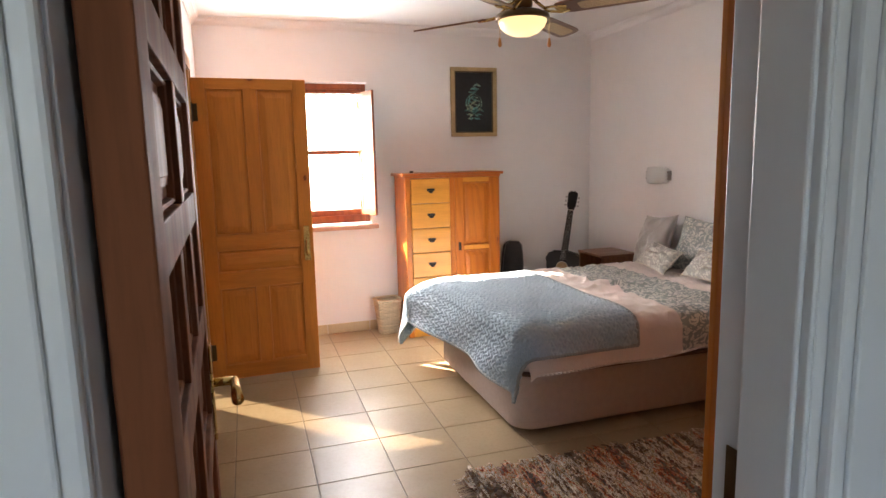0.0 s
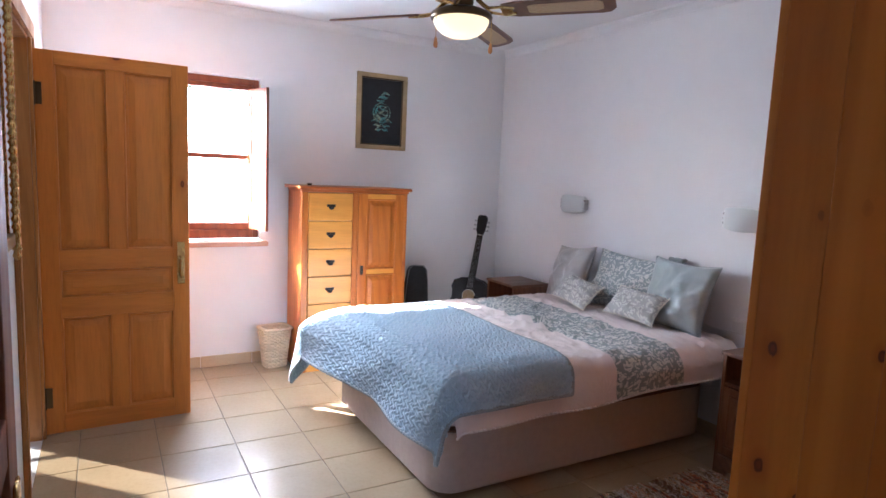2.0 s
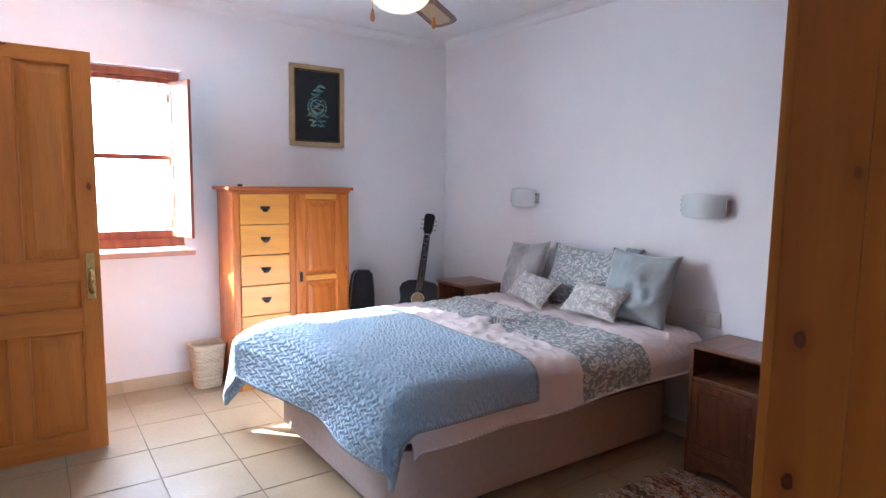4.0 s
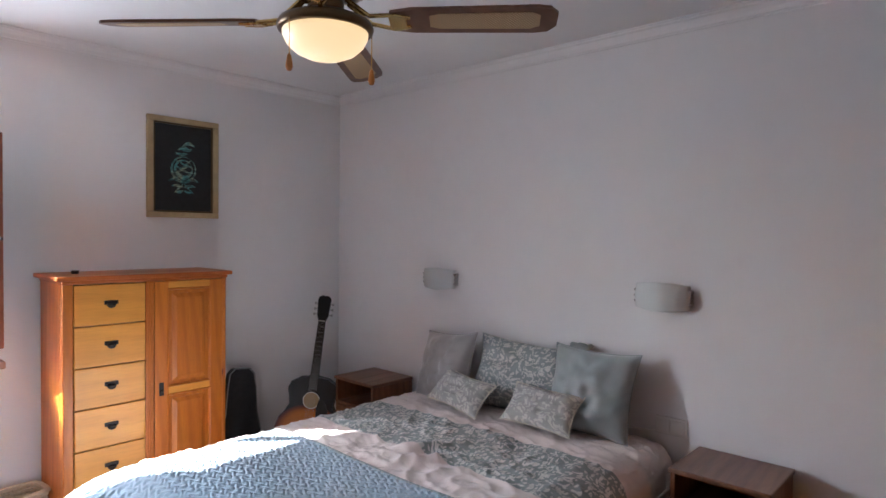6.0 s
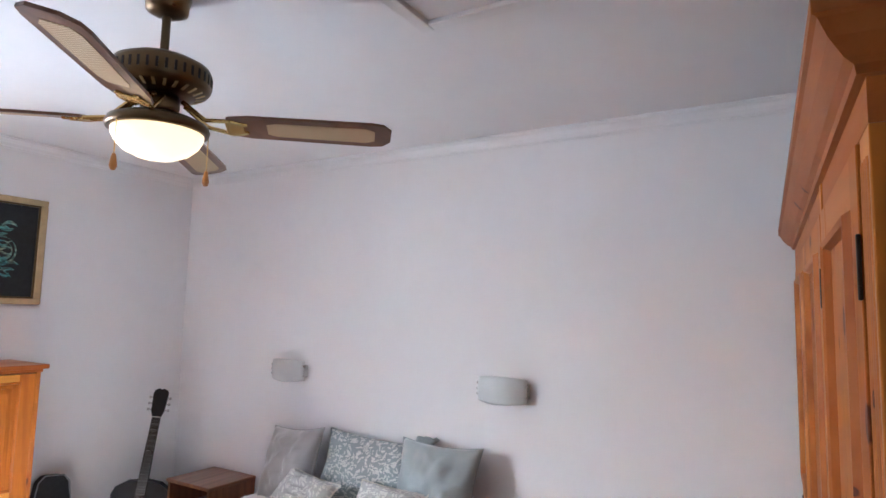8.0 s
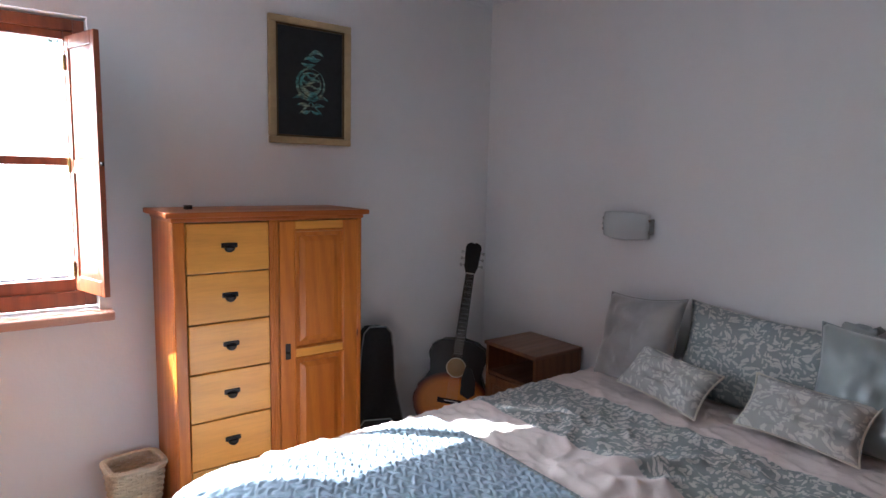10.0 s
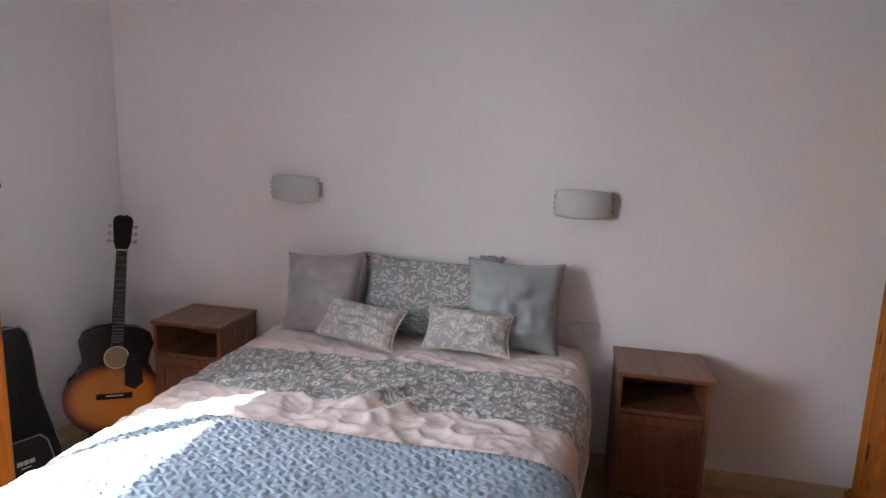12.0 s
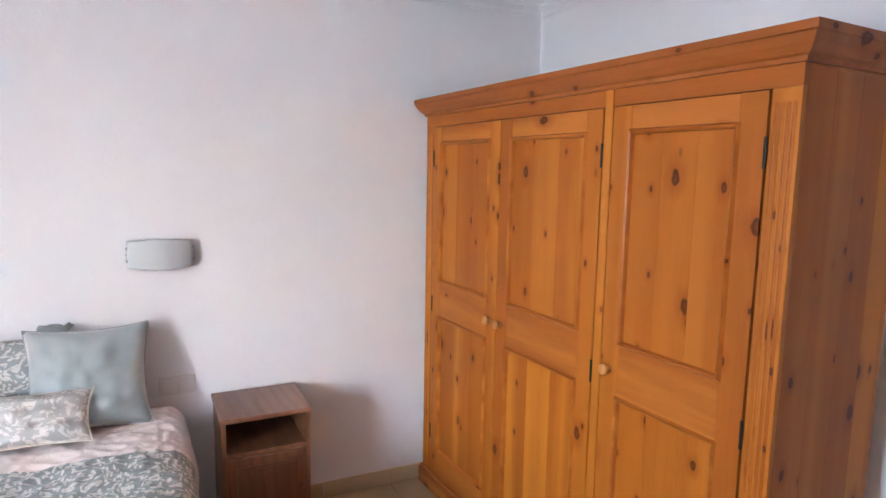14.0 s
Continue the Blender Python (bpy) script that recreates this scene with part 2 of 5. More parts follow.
WHITE = plain("white_gloss_paint", (0.74, 0.75, 0.77), 0.35, var=0.03, scale=8, relief=0.05)


def tile_material(name, a, b2):
    m, nt, b = mat(name, a, 0.4)
    v = coords(nt)
    big = noise_tex(nt, v, 2.6, 3, 0.5, 0.3)
    fine = noise_tex(nt, v, 60, 4)
    c = mixc(nt, grey(nt, big, 0.32, 0.68), a, b2)
    c = mixc(nt, grey(nt, fine, 0.5, 0.72, 0, 0.3), c, tuple(x * 0.72 for x in b2))
    oi = nt.nodes.new("ShaderNodeObjectInfo")
    c = mixc(nt, grey(nt, oi.outputs["Random"], 0, 1, 0, 0.35), c, tuple(x * 0.86 for x in a))
    nt.links.new(c, b.inputs["Base Color"])
    nt.links.new(grey(nt, fine, 0.3, 0.7, 0.34, 0.48), b.inputs["Roughness"])
    bump(nt, b, maths(nt, "ADD", fine, maths(nt, "MULTIPLY", big, 1.0)), 0.06, 0.001)
    return m


TILE = tile_material("beige_ceramic_tile", (0.40, 0.29, 0.165), (0.46, 0.345, 0.21))
SKIRT = tile_material("ochre_skirting_tile", (0.56, 0.43, 0.26), (0.62, 0.50, 0.33))
GROUT = plain("grey_grout", (0.27, 0.22, 0.165), 0.95, var=0.2)
PINE = wood("honey_pine", (0.68, 0.238, 0.034), (0.56, 0.170, 0.022), "Z", 0.15, 0.42, 0.12, 0.7, 4.2, 0.5)
PINE_X = wood("honey_pine_cross", (0.68, 0.238, 0.034), (0.56, 0.170, 0.022), "X", 0.12, 0.42, 0.12, 0.7, 4.2, 0.5)
KPINE = wood("knotty_pine", (0.43, 0.138, 0.012), (0.26, 0.066, 0.006), "Z", 0.62, 0.46, 0.0, 0.55, 5.2, 0.45)
KPINE_X = wood("knotty_pine_cross", (0.43, 0.135, 0.015), (0.24, 0.060, 0.007), "X", 0.4, 0.48, 0.05, 0.55, 5.0, 0.5)
KPINE_C = wood("darker_pine_moulding", (0.38, 0.122, 0.022), (0.26, 0.072, 0.011), "X", 0.3, 0.46, 0.05, 1.0, 6.0, 0.9)
CHEST = wood("orange_pine", (0.58, 0.180, 0.018), (0.43, 0.107, 0.010), "Z", 0.10, 0.38, 0.15, 1.2, 5.0)
CHEST_TOP = wood("reddish_pine_top", (0.46, 0.125, 0.018), (0.33, 0.075, 0.010), "X", 0.05, 0.4, 0.15, 1.2, 4.0)
CHEST_X = wood("pale_orange_pine", (0.74, 0.325, 0.050), (0.62, 0.240, 0.033), "X", 0.10, 0.34, 0.3, 0.8, 4.0, 0.5)
CASING = wood("pine_casing", (0.60, 0.27, 0.075), (0.44, 0.17, 0.04), "Z", 0.05, 0.4, 0.2)
DARK = wood("dark_stained_wood", (0.30, 0.105, 0.048), (0.16, 0.048, 0.020), "Z", 0.0, 0.58, 0.0)
DARK.node_tree.nodes["Principled BSDF"].inputs["Specular IOR Level"].default_value = 0.14
NIGHT = wood("brown_stained_wood", (0.235, 0.105, 0.05), (0.14, 0.055, 0.026), "Y", 0.0, 0.36, 0.25, 1.4)
NIGHT_Z = wood("brown_stained_wood_door", (0.25, 0.105, 0.045), (0.15, 0.055, 0.024), "Z", 0.0, 0.36, 0.25, 1.4)
REDWOOD = wood("red_brown_window_wood", (0.30, 0.085, 0.028), (0.18, 0.042, 0.016), "Z", 0.0, 0.35, 0.3)
BLADE = wood("walnut_blade", (0.19, 0.085, 0.042), (0.11, 0.045, 0.022), "X", 0.0, 0.35, 0.3)
SILL = plain("terracotta_sill_stone", (0.50, 0.29, 0.21), 0.6, var=0.12)
BRASS = plain("brass", (0.70, 0.48, 0.18), 0.25, 1.0, 0.08, relief=0.03)
BRONZE = plain("antique_bronze", (0.13, 0.088, 0.048), 0.32, 1.0, 0.15, relief=0.05)
IRON = plain("black_iron", (0.035, 0.030, 0.028), 0.45, 0.8, 0.2)
STEEL = plain("brushed_steel", (0.45, 0.44, 0.42), 0.3, 1.0, 0.1)
GILT = plain("gilded_frame", (0.50, 0.37, 0.20), 0.42, 0.55, 0.2, 40)
PLASTIC = plain("white_plastic", (0.72, 0.70, 0.67), 0.35, 0, 0.02)
BLACKCLOTH = plain("black_nylon", (0.012, 0.012, 0.014), 0.75, 0, 0.3, 300, 0.3)
RUBBER = plain("black_rubber", (0.02, 0.02, 0.02), 0.6)
BASEFAB = plain("beige_bed_fabric", (0.50, 0.40, 0.345), 0.95, 0, 0.06, 240, 0.25)
SHEET = plain("white_sheet", (0.74, 0.68, 0.65), 0.9, 0, 0.04, 60, 0.2)


def glass_material(name, rough=0.0, color=(1, 1, 1)):
    m, nt, b = mat(name, color, rough)
    b.inputs["Transmission Weight"].default_value = 1.0
    b.inputs["IOR"].default_value = 1.45
    return m


GLASS = glass_material("window_glass")


# panes darkened to weaken the sun patch on the bedroom floor
def sun_dimming_glass():
    m, nt, b = mat("sun_dimming_glass", (0.3, 0.3, 0.3), 0.05)
    clear = nt.nodes.new("ShaderNodeBsdfTransparent")
    clear.inputs[0].default_value = (0.42, 0.405, 0.37, 1)
    mix = nt.nodes.new("ShaderNodeMixShader")
    mix.inputs[0].default_value = 0.06
    nt.links.new(clear.outputs[0], mix.inputs[1])
    nt.links.new(b.outputs[0], mix.inputs[2])
    nt.links.new(mix.outputs[0], nt.nodes["Material Output"].inputs[0])
    return m


DIM_GLASS = sun_dimming_glass()
FROST, _nt, _b = mat("frosted_sconce_glass", (0.66, 0.68, 0.67), 0.5)
_b.inputs["Transmission Weight"].default_value = 0.25
MIRROR, _nt, _b = mat("mirror_silver", (0.9, 0.9, 0.88), 0.02, 1.0)
GLOW, _nt, _b = mat("lit_opal_glass", (0.9, 0.8, 0.6), 0.3)
_b.inputs["Emission Color"].default_value = (1.0, 0.68, 0.32, 1)
_b.inputs["Emission Strength"].default_value = 0.13


def quilt_material():
    """Blue-grey cotton with stitched wandering channels."""
    m, nt, b = mat("blue_grey_quilt", (0.27, 0.36, 0.43), 0.85)
    v = coords(nt, "UV", shift=False)
    fine = noise_tex(nt, v, 700, 2)
    mid = noise_tex(nt, v, 60, 3)
    big = noise_tex(nt, v, 3.0, 3)
    c = mixc(nt, grey(nt, big, 0.35, 0.7), (0.33, 0.44, 0.525), (0.39, 0.48, 0.55))
    c = mixc(nt, grey(nt, mid, 0.45, 0.75, 0, 0.4), c, (0.25, 0.35, 0.44))
    nt.links.new(c, b.inputs["Base Color"])
    b.inputs["Sheen Weight"].default_value = 0.3
    under = bump(nt, b, fine, 0.25, 0.0006)
    bump(nt, b, mid, 0.3, 0.003, under)
    return m


QUILT = quilt_material()
QUILT_BACK = plain("grey_quilt_backing", (0.30, 0.33, 0.34), 0.9, 0, 0.06, 200, 0.2, kind="UV")


def leaf_pattern(nt, v, scale=1.0):
    """0 on the ground, 1 on pale leaf sprays."""
    warp = nt.nodes.new("ShaderNodeTexNoise")
    warp.inputs["Scale"].default_value = 9 * scale
    warp.inputs["Detail"].default_value = 1
    nt.links.new(v, warp.inputs["Vector"])
    add = nt.nodes.new("ShaderNodeMix")
    add.data_type = "RGBA"
    add.blend_type = "LINEAR_LIGHT"
    add.inputs[0].default_value = 0.05 / scale
    nt.links.new(v, add.inputs[6])
    nt.links.new(warp.outputs["Color"], add.inputs[7])
    vv = add.outputs[2]
    a = nt.nodes.new("ShaderNodeMapping")
    a.inputs["Scale"].default_value = (1.0, 2.3, 1)
    a.inputs["Rotation"].default_value = (0, 0, 0.7)
    nt.links.new(vv, a.inputs[0])
    c = nt.nodes.new("ShaderNodeMapping")
    c.inputs["Scale"].default_value = (2.5, 1.0, 1)
    c.inputs["Rotation"].default_value = (0, 0, 0.35)
    nt.links.new(vv, c.inputs[0])
    l1 = grey(nt, voro(nt, a.outputs[0], 21 * scale), 0.43, 0.36)
    l2 = grey(nt, voro(nt, c.outputs[0], 19 * scale), 0.38, 0.31)
    edge = grey(nt, voro(nt, a.outputs[0], 21 * scale, "DISTANCE_TO_EDGE"), 0.0, 0.03)
    return maths(nt, "MULTIPLY", maths(nt, "MAXIMUM", l1, l2), edge)


def duvet_material():
    m, nt, b = mat("cream_duvet_with_leaf_band", (0.74, 0.65, 0.6), 0.85)
    v = coords(nt, "UV", shift=False)
    sep = nt.nodes.new("ShaderNodeSeparateXYZ")
    nt.links.new(v, sep.inputs[0])
    big = noise_tex(nt, v, 5, 3)
    fine = noise_tex(nt, v, 700, 2)
    x = sep.outputs[0]
    band = maths(nt, "MULTIPLY", grey(nt, x, 2.333, 2.337), grey(nt, x, 2.765, 2.761))
    leaf = leaf_pattern(nt, v, 1.35)
    cream = mixc(nt, grey(nt, big, 0.35, 0.7, 0, 0.6), (0.76, 0.665, 0.62), (0.71, 0.62, 0.575))
    pat = mixc(nt, leaf, (0.255, 0.285, 0.275), (0.60, 0.585, 0.535))
    nt.links.new(mixc(nt, band, cream, pat), b.inputs["Base Color"])
    under = bump(nt, b, fine, 0.12, 0.0005)
    bump(nt, b, noise_tex(nt, v, 14, 4, 0.5, 1.5), 0.35, 0.012, under)
    b.inputs["Sheen Weight"].default_value = 0.2
    return m


DUVET = duvet_material()


def pillow_pattern(name, ground, leafc, scale):
    m, nt, b = mat(name, ground, 0.8)
    v = coords(nt, "UV", shift=True)
    leaf = leaf_pattern(nt, v, scale)
    big = noise_tex(nt, v, 4, 3)
    c = mixc(nt, leaf, ground, leafc)
    c = mixc(nt, grey(nt, big, 0.4, 0.75, 0, 0.25), c, tuple(x * 0.85 for x in ground))
    nt.links.new(c, b.inputs["Base Color"])
    bump(nt, b, noise_tex(nt, v, 12, 4, 0.5, 1.2), 0.3, 0.01)
    return m


PILLOW_LEAF = pillow_pattern("grey_leaf_print_cotton", (0.28, 0.31, 0.31), (0.60, 0.59, 0.55), 1.45)
PILLOW_PALE = pillow_pattern("pale_leaf_print_cotton", (0.41, 0.405, 0.38), (0.62, 0.60, 0.55), 1.35)


def satin(name, a, c):
    m, nt, b = mat(name, a, 0.42)
    v = coords(nt, "UV")
    nt.links.new(mixc(nt, grey(nt, noise_tex(nt, v, 5, 4, 0.5, 1.0), 0.3, 0.7), a, c), b.inputs["Base Color"])
    b.inputs["Sheen Weight"].default_value = 0.5
    bump(nt, b, noise_tex(nt, v, 5, 3, 0.45, 1.2), 0.3, 0.012)
    return m


SATIN = satin("blue_grey_satin", (0.27, 0.315, 0.315), (0.35, 0.39, 0.385))
SATIN_WARM = satin("warm_grey_satin", (0.29, 0.275, 0.262), (0.35, 0.335, 0.32))


def rug_material():
    m, nt, b = mat("rag_rug_cotton", (0.4, 0.25, 0.15), 0.95)
    oi = nt.nodes.new("ShaderNodeObjectInfo")
    geo = nt.nodes.new("ShaderNodeNewGeometry")
    v = coords(nt, "Object", (1, 0.12, 1), shift=False)
    n = noise_tex(nt, v, 17, 3, 0.7)
    tone = ramp(nt, grey(nt, n, 0.37, 0.63, 0.22, 0.80), [(0.30, (0.12, 0.08, 0.06)), (0.37, (0.22, 0.09, 0.03)), (0.42, (0.85, 0.78, 0.68)), (0.475, (0.88, 0.82, 0.72)), (0.50, (0.18, 0.16, 0.15)),
                        (0.545, (0.50, 0.30, 0.07)), (0.58, (0.86, 0.80, 0.70)), (0.63, (0.68, 0.20, 0.03)), (0.68, (0.36, 0.05, 0.04)), (0.74, (0.12, 0.09, 0.08))])
    tuft = ramp(nt, geo.outputs["Random Per Island"], [(0.0, (0.78, 0.70, 0.60)), (0.22, (0.66, 0.56, 0.44)), (0.4, (0.30, 0.15, 0.05)), (0.55, (0.08, 0.05, 0.04)),
                                                     (0.68, (0.45, 0.20, 0.05)), (0.8, (0.12, 0.14, 0.16)), (0.92, (0.42, 0.28, 0.07)), (1.0, (0.25, 0.03, 0.03))])
    nt.links.new(mixc(nt, 0.25, tone, tuft), b.inputs["Base Color"])
    return m


RUG = rug_material()
WICKER = plain("pale_wicker", (0.68, 0.57, 0.40), 0.7, 0, 0.2, 60, 0.2)
CANE_M, _nt, _b = mat("woven_cane", (0.58, 0.42, 0.24), 0.6)
_v = coords(_nt, shift=False)
_w = maths(_nt, "MULTIPLY", wave(_nt, _v, 45, 0, 0, "X"), wave(_nt, _v, 45, 0, 0, "Y"))
_nt.links.new(mixc(_nt, grey(_nt, _w, 0.1, 0.6), (0.42, 0.29, 0.15), (0.66, 0.50, 0.31)), _b.inputs["Base Color"])
bump(_nt, _b, _w, 0.5, 0.001)


PICTURE = plain("dark_painted_cloth", (0.008, 0.009, 0.011), 0.5, 0, 0.4, 40)


def paint_material():
    m, nt, b = mat("turquoise_brushwork", (0.2, 0.4, 0.36), 0.5)
    v = coords(nt, "Object", shift=False)
    c = ramp(nt, noise_tex(nt, v, 14, 3), [(0.3, (0.05, 0.26, 0.28)), (0.47, (0.16, 0.42, 0.38)), (0.58, (0.40, 0.50, 0.36)), (0.7, (0.50, 0.46, 0.24))])
    thin = grey(nt, noise_tex(nt, coords(nt, "Object", (1, 1, 3), shift=False), 45, 3), 0.40, 0.62, 0.15, 0.9)
    nt.links.new(mixc(nt, thin, (0.010, 0.016, 0.018), c), b.inputs["Base Color"])
    return m


PAINT = paint_material()


def sunburst_material():
    m, nt, b = mat("sunburst_lacquer", (0.5, 0.2, 0.03), 0.3)
    v = coords(nt, "Object", shift=False)
    sep = nt.nodes.new("ShaderNodeSeparateXYZ")
    nt.links.new(v, sep.inputs[0])
    dx = maths(nt, "POWER", maths(nt, "MULTIPLY", sep.outputs[0], 4.6), 2.0)
    dz = maths(nt, "POWER", maths(nt, "MULTIPLY", maths(nt, "SUBTRACT", sep.outputs[2], 0.17), 6.0), 2.0)
    r = maths(nt, "ADD", dx, dz)
    c = ramp(nt, r, [(0.0, (0.56, 0.20, 0.026)), (0.50, (0.50, 0.15, 0.016)), (0.80, (0.14, 0.028, 0.006)), (0.97, (0.010, 0.006, 0.005))])
    nt.links.new(c, b.inputs["Base Color"])
    b.inputs["Specular IOR Level"].default_value = 0.12
    b.inputs["Coat Weight"].default_value = 0.02
    b.inputs["Coat Roughness"].default_value = 0.15
    return m


BURST = sunburst_material()
LACQUER = plain("black_lacquer", (0.010, 0.007, 0.006), 0.42, 0, 0.2)
LACQUER.node_tree.nodes["Principled BSDF"].inputs["Specular IOR Level"].default_value = 0.2
ROSEWOOD = plain("dark_fretboard", (0.016, 0.010, 0.008), 0.7, 0, 0.3)
ROSEWOOD.node_tree.nodes["Principled BSDF"].inputs["Specular IOR Level"].default_value = 0.2
IVORY = plain("ivory_inlay", (0.62, 0.58, 0.48), 0.4, 0, 0.05)
LEAF = plain("tree_leaves", (0.10, 0.12, 0.05), 0.6, 0, 0.4, 4)
BARK = plain("tree_bark", (0.12, 0.085, 0.06), 0.9, 0, 0.3)
ROOFT = plain("clay_roof_tile", (0.42, 0.27, 0.19), 0.8, 0, 0.25, 6)
GROUND = plain("dry_ground", (0.30, 0.25, 0.17), 0.95, 0, 0.3, 2)

# ---- structure ----
XW, XE, YS, YN, H = -0.145, 3.28, 1.0, 5.41, 2.56
WIN = (0.05, 1.17, 0.93, 2.10)          # bedroom window opening: x0, x1, z0, z1
ENTRY = (0.018, 0.842, 0.0, 2.09)       # doorway in the south wall
SIDE = (3.73, 4.50, 0.0, 2.06)          # doorway in the west wall: y0, y1


def wall(name, label, x0, x1, y0, y1, z0, z1, openings=(), along="x", material=None):
    bm = bmesh.new()
    a0, a1 = (x0, x1) if along == "x" else (y0, y1)
    cuts = sorted({a0, a1, *[v for o in openings for v in o[:2]]})
    for p, q in zip(cuts, cuts[1:]):
        holes = sorted((o[2], o[3]) for o in openings if o[0] <= p and o[1] >= q)
        z = z0
        for h0, h1 in [*holes, (z1, z1)]:
            if h0 > z:
                box(bm, *((p, q, y0, y1) if along == "x" else (x0, x1, p, q)), z, h0)
            z = h1
    return tagged(part(name, bm, material or WALL), label, "wall", "", "structure")


wall("wall_north", "white plastered wall with a small window", XW - 0.12, XE + 0.15, YN, YN + 0.14, -0.1, H + 0.1, [WIN])
wall("wall_east", "white plastered wall behind the bed's head", XE, XE + 0.15, YS - 0.15, YN, -0.1, H + 0.1, along="y")
wall("wall_south", "white plastered wall with the entrance doorway", XW - 0.12, XE, YS - 0.15, YS, -0.1, H + 0.1, [ENTRY])
wall("wall_west", "white plastered wall with the side doorway", XW - 0.12, XW, YS, YN, -0.1, H + 0.1, [SIDE], "y")
tagged(part("ceiling", B(XW - 0.12, XE + 0.15, YS - 0.15, YN + 0.28, H, H + 0.08), CEIL), "plain white painted ceiling", "ceiling", "", "structure")

# unseen hall behind the entrance; its window opening is added to light the doorway
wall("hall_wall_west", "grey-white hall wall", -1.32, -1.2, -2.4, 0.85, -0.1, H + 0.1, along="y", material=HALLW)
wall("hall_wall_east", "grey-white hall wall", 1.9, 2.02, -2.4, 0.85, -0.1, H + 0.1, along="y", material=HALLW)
wall("hall_wall_south", "unseen hall wall with a window opening added to let in sky light", -1.32, 2.02, -2.55, -2.4, -0.1, H + 0.1, [(-0.95, 0.25, 0.75, 2.25)], material=HALLW)
tagged(part("hall_ceiling", B(-1.32, 2.02, -2.55, 0.85, H, H + 0.08), CEIL), "white hall ceiling", "ceiling", "", "structure")
tagged(part("hall_floor", B(-1.32, 2.02, -2.55, 0.85, -0.1, -0.001), TILE), "beige tiled hall floor", "floor", "", "structure")
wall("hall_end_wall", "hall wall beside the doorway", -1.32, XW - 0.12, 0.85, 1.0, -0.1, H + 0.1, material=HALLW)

# unseen side room beyond the west doorway; its opening shapes the floor's sun patch
wall("side_room_wall_north", "white side room wall with a window", -2.0, XW - 0.12, YN, YN + 0.28, -0.1, H + 0.1, [(-1.75, -1.10, 0.05, 2.40)])
wall("side_room_wall_west", "white side room wall", -2.12, -2.0, 2.9, YN + 0.28, -0.1, H + 0.1, along="y")
wall("side_room_wall_south", "white side room wall", -2.12, XW - 0.12, 2.78, 2.9, -0.1, H + 0.1)
tagged(part("side_room_ceiling", B(-2.12, XW - 0.12, 2.78, YN + 0.28, H, H + 0.08), CEIL), "white side room ceiling", "ceiling", "", "structure")
tagged(part("side_room_floor", B(-2.12, XW - 0.12, 2.78, YN, -0.1, -0.001), TILE), "beige tiled side room floor", "floor", "", "structure")


def cornice():
    prof = [(0.0, -0.095), (0.012, -0.095), (0.014, -0.082), (0.022, -0.078), (0.034, -0.052), (0.055, -0.030), (0.074, -0.022), (0.078, -0.012), (0.09, -0.010), (0.09, 0.0), (0.0, 0.0)]
    prof = [(d * 0.62, z * 0.62) for d, z in prof]
    c = thing("trim", "white moulded plaster cornice round the ceiling", "cornice", kind="structure")
    ln, lw = XE - XW, YN - YS
    for length, m in ((ln, pose(XW, YN, H, 0, 0, 0)), (ln, pose(XE, YS, H, 0, 0, 180)), (lw, pose(XE, YN, H, 0, 0, -90)), (lw, pose(XW, YS, H, 0, 0, 90))):
        bm = bmesh.new()
        a = [bm.verts.new((d, -d, z)) for d, z in prof]
        b = [bm.verts.new((length - d, -d, z)) for d, z in prof]
        for i in range(len(prof) - 1):
            bm.faces.new((a[i], a[i + 1], b[i + 1], b[i]))
        part("cornice", moved(bm, m), COVE, c)


cornice()


def window(name, label, x0, x1, z0, z1, y, fl=0.045, fr_w=0.045, m=ID, glass=None):
    """Frame with a fixed sash, a cross bar and two panes; y is its inner face."""
    w = thing(name, label, "window", m, kind="structure")
    f = 0.045
    fr = thing_part("window_frame", w)
    for a in ((x0, x0 + fl, z0, z1), (x1 - fr_w, x1, z0, z1), (x0 + fl, x1 - fr_w, z1 - f, z1), (x0 + fl, x1 - fr_w, z0, z0 + f * 1.4)):
        part("frame_bar", B(a[0], a[1], y, y + 0.06, a[2], a[3], bevel=0.004), REDWOOD, fr)
    s, zb = 0.034, z0 + f * 1.4
    a0, a1, b0, b1 = x0 + fl, x1 - fr_w, zb, z1 - f
    mid = (b0 + b1) / 2 + 0.01
    for a in ((a0, a0 + s, b0, b1), (a1 - s, a1, b0, b1), (a0 + s, a1 - s, b1 - s, b1), (a0 + s, a1 - s, b0, b0 + s * 1.5)):
        part("sash_bar", B(a[0], a[1], y + 0.012, y + 0.05, a[2], a[3], bevel=0.004), REDWOOD, w)
    part("glazing_bar", B(a0 + s, a1 - s, y + 0.020, y + 0.040, mid - 0.017, mid + 0.017, bevel=0.004), REDWOOD, w)
    for p0, p1 in ((b0 + s * 1.5, mid - 0.017), (mid + 0.017, b1 - s)):
        p = part("pane", B(a0 + s, a1 - s, y + 0.029, y + 0.033, p0, p1), glass or GLASS, w)
        p.visible_shadow = glass is not None
    return w


def thing_part(name, parent):
    e = new(name)
    e.empty_display_size = 0.05
    e.parent = parent
    return e


win = window("window_1", "red-brown wooden casement window with four panes", 0.612, WIN[1] - 0.005, WIN[2] + 0.012, WIN[3] - 0.008, YN + 0.045, 0.010, 0.040)
window("window_3", "other leaf of the red-brown casement window, swung open", 0.0, 0.55, WIN[2] + 0.035, 2.035, -0.03, 0.010, 0.010, pose(WIN[0] + 0.02, YN + 0.03, 0, 0, 0, -84))
